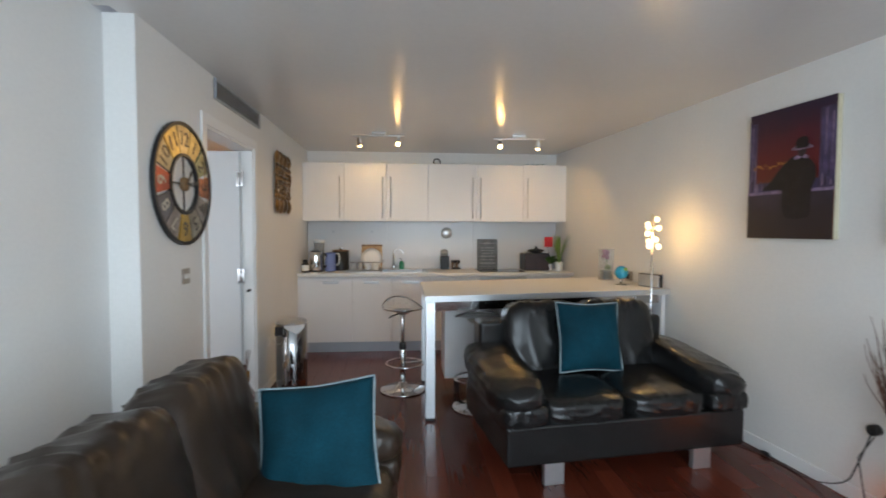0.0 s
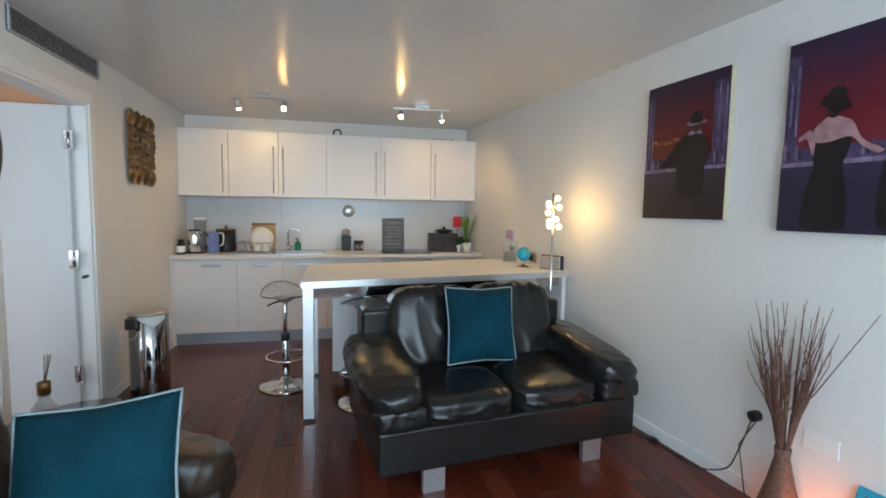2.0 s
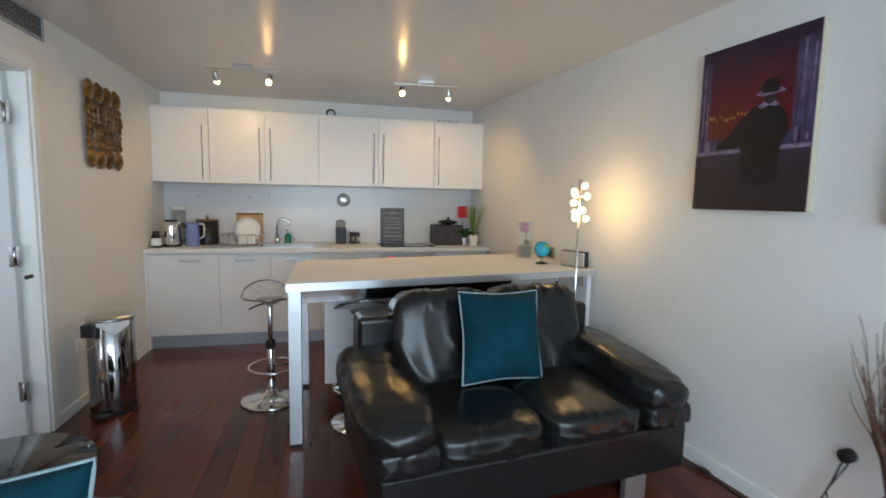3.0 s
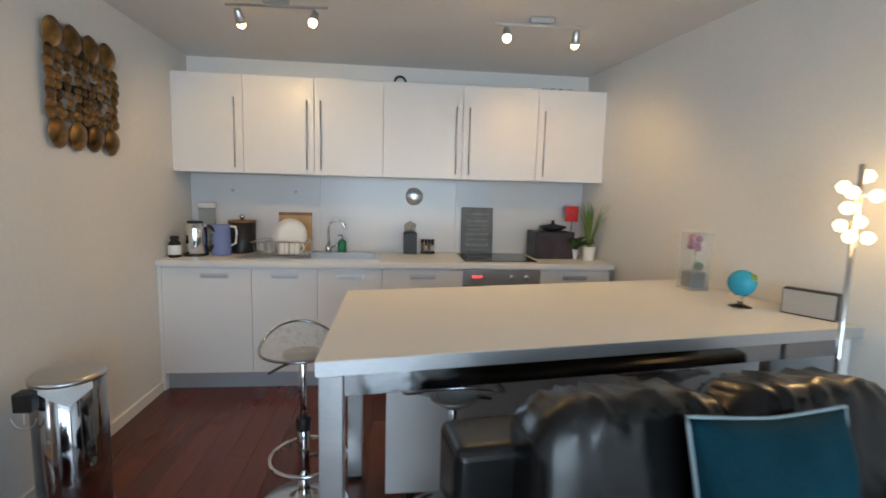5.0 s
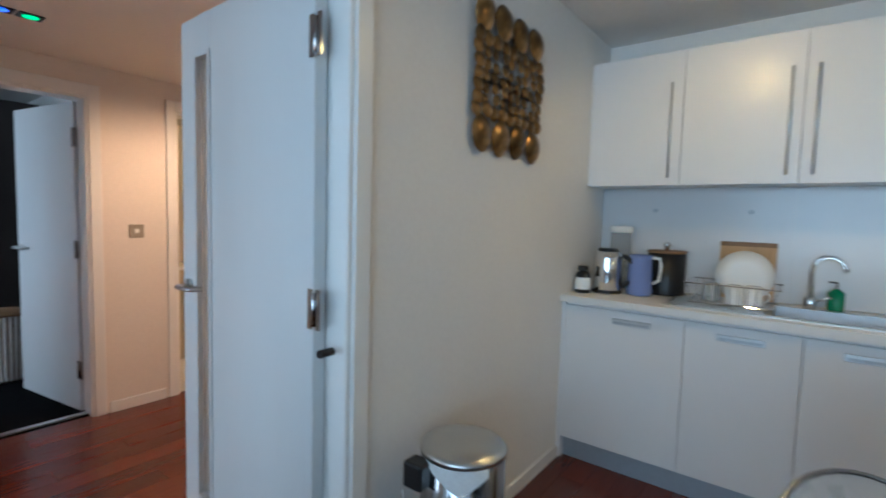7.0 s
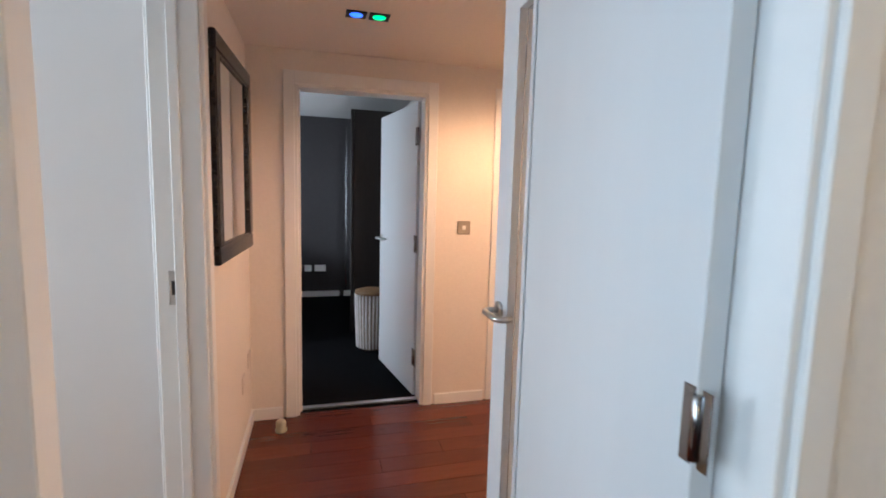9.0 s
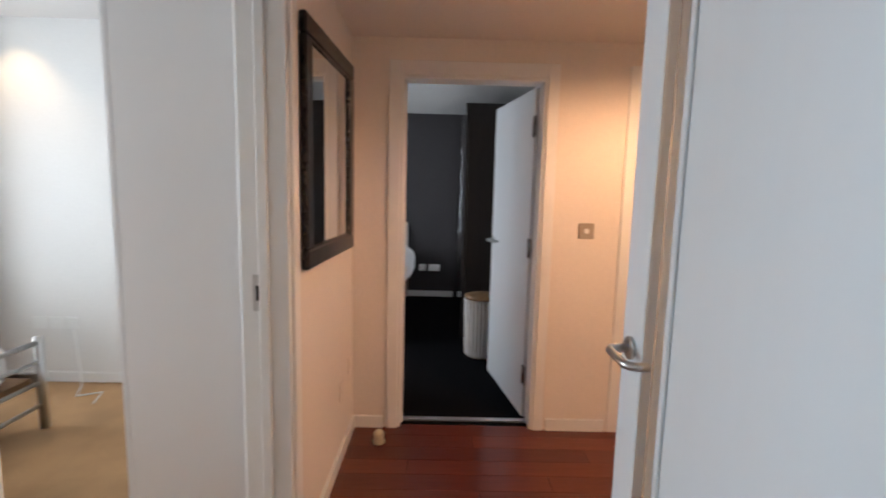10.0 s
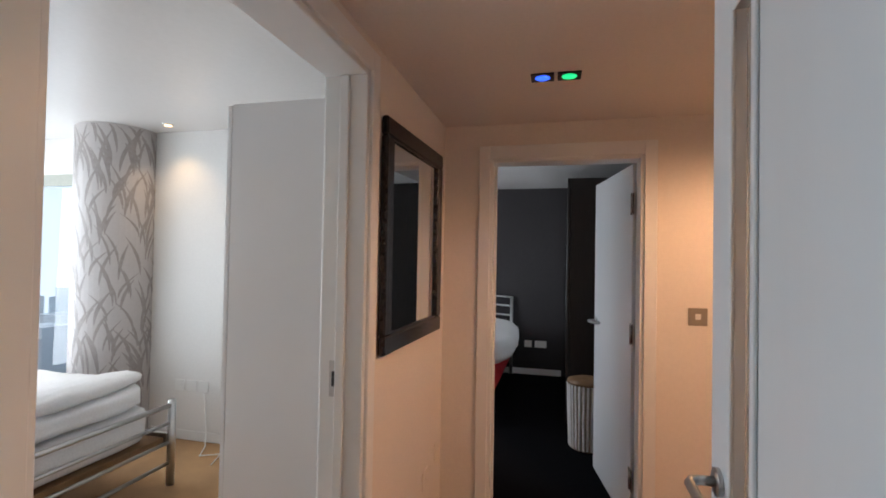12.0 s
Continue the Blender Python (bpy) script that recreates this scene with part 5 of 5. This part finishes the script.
part("face", lathe([(0, 0), (0.068, 0), (0.072, 0.006), (0.066, 0.012), (0, 0.014)], 32, None, pose(0, 0, 0, 90, 0, 0)), "steel", o, smooth=True)
part("hand", box(-0.002, 0.002, -0.017, -0.015, 0, 0.045), "black", o)
part("hand", box(0, 0.032, -0.017, -0.015, -0.002, 0.002), "black", o)
for x in (-0.437, 0.052):
    o = at("splashback_fixing", x, YB - 0.013, "small round steel fixing on the splashback", "fixing", 1.41)
    part("cap", cyl(0.013, 0, 0.006, 16, pose(0, 0, 0, 90, 0, 0)), "plinth", o, smooth=True)
o = at("bread_bin", 2.125, 5.86, "black box with a bronze front on the worktop", "bread bin")
part("body", box(-0.16, 0.16, -0.12, 0.13, 0.0, 0.215, 0.006, 2), "black", o)
part("front", box(-0.155, 0.155, -0.126, -0.1205, 0.005, 0.21, 0.002), "umber", o, "dull bronze front")
o = at("black_dish", 2.14, 5.86, "black lidded dish on the bread bin", "dish", 1.1465)
part("dish", lathe([(0, 0), (0.05, 0), (0.11, 0.03), (0.105, 0.04), (0.03, 0.055), (0.012, 0.065), (0.012, 0.085), (0, 0.087)], 24), "black", o, smooth=True)
def potplant(x, y, r, h, blades, material, label, spread, length, wide):
    o = at("potted_plant", x, y, label, "plant")
    part("pot", lathe([(0, 0), (r * 0.72, 0), (r * 0.75, 0.005), (r, h), (r * 0.92, h), (r * 0.85, h - 0.015), (0, h - 0.015)], 26), "ceramic", o, "white ceramic pot", True)
    for k in range(blades):
        a = random.uniform(0, 2 * math.pi)
        lean = random.uniform(0.2, 1.0) * spread
        ln = length * random.uniform(0.7, 1.1)
        b = bmesh.new()
        prev = None
        for q in range(7):
            f = q / 6
            c = Vector((0.3 * r * math.cos(a) + lean * f ** 1.6 * math.cos(a), 0.3 * r * math.sin(a) + lean * f ** 1.6 * math.sin(a), h - 0.015 + ln * f - 0.25 * lean * f ** 3))
            wv = Vector((-math.sin(a), math.cos(a), 0)) * wide * (math.sin(math.pi * min(0.98, 0.12 + 0.86 * f)) ** 0.8)
            pair = (b.verts.new(c - wv), b.verts.new(c + Vector((0, 0, -wide * 0.3))), b.verts.new(c + wv))
            if prev:
                b.faces.new((prev[0], prev[1], pair[1], pair[0]))
                b.faces.new((prev[1], prev[2], pair[2], pair[1]))
            prev = pair
        bmesh.ops.solidify(b, geom=list(b.faces), thickness=0.0015)
        part("leaf", b, material, o, smooth=True)
    return o


potplant(2.39, 5.70, 0.052, 0.11, 30, "paleleaf", "spiky pale green plant in a white pot", 0.17, 0.38, 0.0075)
potplant(2.29, 5.76, 0.035, 0.08, 18, "leaf", "broad-leaved green plant in a small pot", 0.16, 0.15, 0.036)
o = at("red_card", 2.325, 5.93, "bright red square card standing behind plants", "card", 1.03)
part("card", box(-0.055, 0.055, -0.003, 0.003, 0.19, 0.32, 0.001), "red", o)
part("stick", tube([(0, 0.004, -0.0995), (0, 0.004, 0.20)], 0.003, 6), "twig", o)
o = at("round_trivet", 0.88, 6.02, "small dark ring standing atop the cabinets", "ornament", UT + 0.004)
part("ring", tube(arc((0, 0, 0.052), 0.042, 0, 360, 24), 0.009, 8), "black", o, smooth=True)
for k in range(4):
    o = at("tea_light", 2.02 + 0.07 * k, 5.88, "small pale tea light on the cabinet top", "candle", UT + 0.004)
    part("cup", cyl(0.022, 0, 0.028, 16), "alu", o, smooth=True)

# ---- hall ----
mr = empty("wall_mirror", pose(-2.59, 2.967, 1.535, 0, 0, 177.6))
thing(mr, "rectangular mirror in a wide black frame", "mirror")
HW, HH = 0.355, 0.435
part("glass", slab(-HW + 0.06, HW - 0.06, -HH + 0.06, HH - 0.06, 0.012, 0.016), "mirror", mr, "mirror glass")
for u0, u1, v0, v1 in ((-HW, HW, HH - 0.07, HH), (-HW, HW, -HH, -HH + 0.07), (-HW, -HW + 0.07, -HH + 0.07, HH - 0.07), (HW - 0.07, HW, -HH + 0.07, HH - 0.07)):
    fr = part("frame_rail", slab(u0, u1, v0, v1, 0.002, 0.030, bevel=0.006), "blackframe", mr)
part("inner_bead", slab(-HW + 0.062, HW - 0.062, HH - 0.078, HH - 0.0705, 0.016, 0.024), "blackframe", mr)
part("inner_bead", slab(-HW + 0.062, HW - 0.062, -HH + 0.0705, -HH + 0.078, 0.016, 0.024), "blackframe", mr)
hallm = lambda x, z: pose(x, 2.95, z, 0, 0, 180)
wall_switch(pose(EX, 4.262, 1.185, 0, 0, 90), "satin bronze light switch on the hall wall")
wall_switch(hallm(-3.07, 1.17), "satin bronze light switch beside the mirror")
wall_switch(hallm(-2.92, 0.36), "white blank socket plate low on the wall", "hallpaint", "wall_socket", 0.09, 0.09, 1, "hallpaint")
wall_switch(hallm(-3.14, 0.42), "white blank socket plate low on the wall", "hallpaint", "wall_socket", 0.09, 0.09, 1, "hallpaint")
o = at("door_stop", -3.06, 3.13, "pale round rubber door stop on the floor", "door stop", 0.001)
part("body", lathe([(0, 0), (0.032, 0), (0.034, 0.01), (0.026, 0.03), (0.03, 0.055), (0.02, 0.07), (0, 0.072)], 20), "cream", o, smooth=True)
for y, q in ((3.51, "blueled"), (3.615, "greenled")):
    o = thing(empty("led_downlight", pose(-2.585, y, 2.20)), "small square recessed coloured LED downlight", "light", "coloured hall downlights")
    b = box(-0.042, 0.042, -0.046, 0.046, -0.006, -0.001, 0.001)
    part("bezel", b, "black", o)
    part("lens", lathe([(0, -0.0085), (0.026, -0.0085), (0.03, -0.0062), (0, -0.0062)], 20), q, o, "glowing coloured lens", True)
lamp("blue_led_light", "SPOT", look((-2.585, 3.51, 2.185), (-2.585, 3.51, 0)), 3.0, (0.15, 0.2, 1.0), 0.02, spot=120)
lamp("green_led_light", "SPOT", look((-2.585, 3.615, 2.185), (-2.585, 3.615, 0)), 1.0, (0.1, 1.0, 0.4), 0.02, spot=120)
o = thing(empty("hall_downlight", pose(-2.3, 4.62, 2.20)), "round recessed warm hall downlight", "light")
part("bezel", lathe([(0, -0.006), (0.045, -0.006), (0.048, -0.001), (0, -0.001)], 24), "chrome", o, smooth=True)
part("bulb", cyl(0.03, -0.010, -0.0065, 18), "bulb", o)
lamp("hall_downlight_light", "SPOT", look((-2.3, 4.62, 2.18), (-2.3, 4.60, 0)), 110, (1.0, 0.55, 0.29), 0.04, spot=168, blend=0.5)
# bathroom glimpsed beyond the second doorway
o = at("vanity_unit", -4.55, 4.62, "pale vanity unit with a white basin", "vanity", 0.0)
part("body", box(-0.5, 0.5, -0.0, 0.42, 0.0, 0.80, 0.004), "cream", o)
part("counter", box(-0.52, 0.52, -0.01, 0.44, 0.801, 0.83, 0.004), "ceramic", o, "white counter")
part("basin", lathe([(0.0, 0.835), (0.10, 0.835), (0.17, 0.93), (0.18, 0.93), (0.12, 0.832), (0, 0.831)], 24, None, pose(0, 0.21, 0)), "ceramic", o, "white basin", True)
lamp("bathroom_light", "POINT", pose(-4.2, 5.0, 2.1), 8, (1.0, 0.62, 0.25), 0.06)
o = thing(empty("bath_downlight", pose(-4.2, 5.0, 2.25)), "round warm bathroom downlight", "light")
part("bulb", cyl(0.05, -0.012, -0.001, 20), "bulb", o)

# ---- white bedroom ----
o = thing(empty("wardrobe"), "white gloss wardrobe standing behind the doorway", "wardrobe")
part("carcass", box(-3.55, -2.275, 2.30, 2.795, 0.03, 2.06, 0.003), "lacquer", o)
part("plinth", box(-3.53, -2.30, 2.33, 2.78, 0.0, 0.029), "plinth", o)
for x0, x1 in ((-3.548, -2.915), (-2.911, -2.277)):
    dd = part("door", box(x0, x1, 2.278, 2.298, 0.035, 2.055, 0.002), "lacquer", o)
    part("handle", tube([(x1 - 0.05, 2.26, 0.95), (x1 - 0.05, 2.26, 1.15)], 0.006, 8), "steel", dd)
col = empty("column", pose(-3.70, 0.13, 0))
tagged(col, "round column papered in silver leaf pattern", "column", "", "structure")
CR = 0.285
part("shaft", lathe([(0, 0.0), (CR, 0.0), (CR, 2.428), (0, 2.428)], 48), "wallpaper", col, smooth=False)
b = bmesh.new()
for k in range(230):
    a0, z0 = random.uniform(0.2, 3.4) - 0.6, random.uniform(0.05, 2.3)
    bend, ln, wd = random.choice((-1, 1)) * random.uniform(0.3, 0.9), random.uniform(0.18, 0.34), random.uniform(0.009, 0.016)
    prev = None
    for q in range(7):
        f = q / 6
        a = a0 + bend * f * f * 0.55
        z = min(2.42, z0 + ln * f)
        ww = wd * math.sin(math.pi * (0.06 + 0.9 * f)) / CR
        pr2 = [b.verts.new(((CR + 0.0018) * math.cos(t), (CR + 0.0018) * math.sin(t), z)) for t in (a - ww, a + ww)]
        if prev:
            b.faces.new((prev[0], prev[1], pr2[1], pr2[0]))
        prev = pr2
tagged(part("leaf_print", b, "wallpaper_leaf", col, "printed grey leaf pattern"), kind="stuff")
bd = empty("metal_bed", pose(-2.46, 1.22, 0))
thing(bd, "silver metal bed with an unmade white duvet", "bed")
BW, BL = 0.70, 2.0
for x in (-BW, BW):
    for y, h in ((0, 0.53), (-BL, 0.95)):
        part("post", tube([(x, y, 0), (x, y, h)], 0.024, 14), "steel", bd, "round silver post", True)
    part("side_rail", box(x - 0.012, x + 0.012, -BL + 0.025, -0.025, 0.24, 0.32, 0.004), "steel", bd)
for z in (0.14, 0.27, 0.39, 0.50):
    part("foot_rail", tube([(-BW, 0, z), (BW, 0, z)], 0.011 if z < 0.5 else 0.015, 10), "steel", bd, smooth=True)
for z in (0.45, 0.7, 0.92):
    part("head_rail", tube([(-BW, -BL, z), (BW, -BL, z)], 0.014, 10), "steel", bd, smooth=True)
part("slat_base", box(-BW + 0.03, BW - 0.03, -BL + 0.03, -0.03, 0.27, 0.30), "darkwoodedge", bd)
o = thing(part("mattress", puff(1.32, 1.92, 0.22, 10, 9, 0.003, 4, 2, pose(-2.46, 0.22, 0.41)), "linen", smooth=True), "white mattress on the metal bed", "mattress")
o = thing(part("duvet", puff(1.40, 1.86, 0.15, 22, 5, 0.022, 3.5, 9, pose(-2.46, 0.25, 0.585)), "linen", smooth=True), "crumpled white duvet spread on the bed", "duvet")
o = thing(part("duvet", puff(1.30, 0.30, 0.09, 18, 3, 0.014, 5, 4, pose(-2.46, 1.02, 0.685, 0, 0, 4)), "linen", smooth=True), "folded cream throw at the foot of bed", "throw")
for k, y in enumerate((0.69, 0.80, 0.91)):
    wall_switch(pose(-3.80, y, 0.42, 0, 0, 90), "white wall socket low in the bedroom", "white", "wall_socket", 0.09, 0.085)
o = thing(empty("bedroom_downlight", pose(-3.60, 0.70, 2.43)), "small recessed bedroom downlight", "light")
part("bezel", lathe([(0, -0.006), (0.04, -0.006), (0.044, -0.001), (0, -0.001)], 24), "chrome", o, smooth=True)
part("bulb", cyl(0.026, -0.010, -0.0065, 18), "bulb", o)
lamp("bedroom_downlight_light", "SPOT", look((-3.60, 0.70, 2.41), (-3.66, 0.70, 0)), 12, (1.0, 0.66, 0.34), 0.02, spot=100, blend=0.8)
cbl2 = [(-3.76, 0.95, 0.38), (-3.75, 0.98, 0.1), (-3.70, 1.02, 0.006), (-3.55, 1.10, 0.006), (-3.62, 1.22, 0.006), (-3.45, 1.28, 0.006)]
thing(part("power_cable", tube(cbl2, 0.005, 6), "white", smooth=True), "white cable lying on the carpet", "cable")
# south window and its blind are added out of view, for the fill lamp
wd = empty("window_1")
tagged(wd, "unseen tall bedroom window added to let in light", "window", "", "structure")
for x0, x1, z0, z1 in ((-3.62, -3.57, 0.12, 2.30), (-1.17, -1.12, 0.12, 2.30), (-2.58, -2.54, 0.17, 2.25), (-3.57, -1.17, 0.12, 0.17), (-3.57, -1.17, 2.25, 2.30)):
    part("window_frame", box(x0, x1, -1.31, -1.25, z0, z1, 0.004), "alu", wd)
part("pane", box(-3.57, -1.17, -1.285, -1.279, 0.17, 2.25), "glass", wd).visible_shadow = False
thing(part("roller_blind", box(-3.6, -1.14, -1.235, -1.21, 1.98, 2.30, 0.004), "shade"), "grey-green roller blind, mostly raised", "blind")
wd = empty("window_3")
tagged(wd, "tall corner window beside the papered column", "window", "", "structure")
for y0, y1, z0, z1 in ((-1.19, -1.15, 0.10, 2.12), (-0.16, -0.12, 0.10, 2.12), (-1.15, -0.16, 0.10, 0.14), (-1.15, -0.16, 2.08, 2.12)):
    part("window_frame", box(-3.90, -3.85, y0, y1, z0, z1, 0.004), "gloss", wd)
part("pane", box(-3.88, -3.875, -1.15, -0.16, 0.14, 2.08), "glass", wd).visible_shadow = False
thing(part("roller_blind", box(-3.838, -3.81, -1.18, -0.14, 2.02, 2.40, 0.004), "shade"), "grey-green roller blind, mostly raised", "blind")
wd = empty("window_2")
tagged(wd, "wide living room window", "window", "", "structure")
for x0, x1, z0, z1 in ((-0.6, -0.54, 0.25, 2.4), (2.74, 2.8, 0.25, 2.4), (1.07, 1.13, 0.31, 2.34), (-0.54, 2.74, 0.25, 0.31), (-0.54, 2.74, 2.34, 2.4)):
    part("window_frame", box(x0, x1, -1.81, -1.74, z0, z1, 0.004), "alu", wd)
part("pane", box(-0.54, 2.74, -1.78, -1.774, 0.31, 2.34), "glass", wd).visible_shadow = False

# ---- dark bedroom ----
o = thing(empty("dark_wardrobe"), "tall dark wood wardrobe with a mirrored front", "wardrobe")
part("carcass", box(-6.70, -5.0, 3.69, 4.295, 0.0, 2.19, 0.003), "wenge", o)
for x0, x1 in ((-6.69, -5.86), (-5.85, -5.02)):
    part("mirror_door", box(x0, x1, 3.668, 3.688, 0.05, 2.14, 0.002), "mirror", o, "mirrored sliding door")
part("end_trim", box(-5.018, -4.998, 3.66, 3.689, 0.0, 2.19, 0.003), "wenge", o)
lb = empty("laundry_basket", pose(-4.50, 3.815, 0))
thing(lb, "tall striped pale laundry basket with a brown lid", "basket")
b = lathe([(0, 0.0), (0.115, 0.0), (0.13, 0.03), (0.145, 0.50), (0, 0.50)], 28)
part("body", b, "wicker", lb, smooth=True)
for k in range(28):
    a = 2 * math.pi * k / 28
    part("stake", tube([(0.13 * math.cos(a), 0.13 * math.sin(a), 0.02), (0.147 * math.cos(a), 0.147 * math.sin(a), 0.50)], 0.008, 6), "linen", lb)
part("lid", lathe([(0, 0.545), (0.10, 0.54), (0.15, 0.525), (0.152, 0.503), (0, 0.503)], 28), "darkwoodedge", lb, "reddish brown lid", True)
bd = empty("dark_room_bed", pose(-5.75, 2.30, 0))
thing(bd, "metal-framed bed with white bedding and red edge", "bed")
for y in (-0.70, 0.72):
    for x, h in ((-0.95, 0.98), (0.95, 0.35)):
        part("post", tube([(x, y, 0), (x, y, h)], 0.02, 12), "steel", bd, smooth=True)
for z in (0.5, 0.62, 0.74, 0.86, 0.97):
    part("head_rail", tube([(-0.95, -0.70, z), (-0.95, 0.0, z + 0.04), (-0.95, 0.72, z)], 0.012, 8), "steel", bd, smooth=True)
part("mattress_base", box(-0.94, 0.94, -0.69, 0.71, 0.18, 0.40, 0.02, 2), "red", bd, "red bed sheet edge")
thing(part("duvet", puff(1.85, 1.62, 0.36, 18, 3.4, 0.02, 3.5, 14, pose(-5.75, 2.36, 0.58)), "linen", smooth=True), "puffy white duvet on the metal bed", "duvet")
for y in (3.23, 3.385):
    wall_switch(pose(-6.75, y, 0.385, 0, 0, 90), "white wall socket on the charcoal wall", "white", "wall_socket", 0.09 if y < 3.3 else 0.146, 0.086, 1 if y < 3.3 else 2)
setting("threshold_strip", box(EX - 0.13, EX - 0.09, EY0 + 0.031, EY1 - 0.031, -0.006, 0.003), "alu", "brushed metal threshold strip", "threshold")
setting("threshold_strip", box(BX0 + 0.031, BX1 - 0.031, 2.80, 2.84, -0.006, 0.003), "alu", "brushed metal threshold strip", "threshold")

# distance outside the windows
setting("ground", box(-1800, 1800, -1800, 1800, -62.2, -62), "haze", "land far below with haze painted into its colour", "ground")
# added glowing sheet stands in for the pale bright sky at the horizon
M["mist"] = mat("glowing_haze_sheet", (0.8, 0.85, 0.9), 1.0, emit=(0.80, 0.90, 1.0), emit_power=1.0)
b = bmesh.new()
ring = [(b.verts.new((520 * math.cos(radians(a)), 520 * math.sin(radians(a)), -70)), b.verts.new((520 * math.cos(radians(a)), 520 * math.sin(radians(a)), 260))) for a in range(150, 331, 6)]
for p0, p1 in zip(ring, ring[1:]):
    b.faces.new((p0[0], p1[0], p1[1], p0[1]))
setting("backdrop", b, "mist", "glowing sheet imitating bright overcast haze beyond the city", "backdrop")
# far buildings take pale colours that imitate haze
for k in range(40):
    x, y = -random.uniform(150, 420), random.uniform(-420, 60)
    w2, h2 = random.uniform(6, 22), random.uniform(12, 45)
    tw2 = thing(part("far_building", box(x - w2, x + w2, y - 8, y + 8, -62, -62 + h2), "ceramic" if k % 2 else "haze"), "distant building block paled to imitate haze", "building")

# ---- floor planks ----
PW, PL = 0.125, 1.45
pm = {}
floor = bpy.data.objects["floor"]
def plank(x, y0, y1):
    key = round(y1 - y0, 2)
    if key not in pm:
        ln = y1 - y0
        b = box(0, PW - 0.0012, 0, ln - 0.0012, -0.012, 0.0)
        es = [e for e in b.edges if all(v.co.z > -1e-4 for v in e.verts)]
        bmesh.ops.bevel(b, geom=es, offset=0.0006, segments=1, affect="EDGES")
        pm[key] = finish("plank", b, "mahog")
    o = new("plank", pm[key])
    o.parent = floor
    o.matrix_basis = Matrix.Translation((x, y0, 0))


k = 0
x = -0.90
while x < 3.1:
    y = -1.7 - (0.0, 0.6, 0.25, 0.95)[k % 4]
    while y < 6.08:
        y0, y1 = max(y, -1.7), min(y + PL, 6.08)
        if y1 - y0 > 0.1:
            plank(x, y0, round(y1, 3))
        y += PL
    x += PW
    k += 1
x = -0.90 - PW
while x > -3.38:
    y = 2.80 - (0.0, 0.6, 0.25, 0.95)[k % 4]
    while y < 5.4:
        y0, y1 = max(y, 2.84), min(y + PL, 5.4)
        if y1 - y0 > 0.1:
            plank(x, y0, round(y1, 3))
        y += PL
    x -= PW
    k += 1
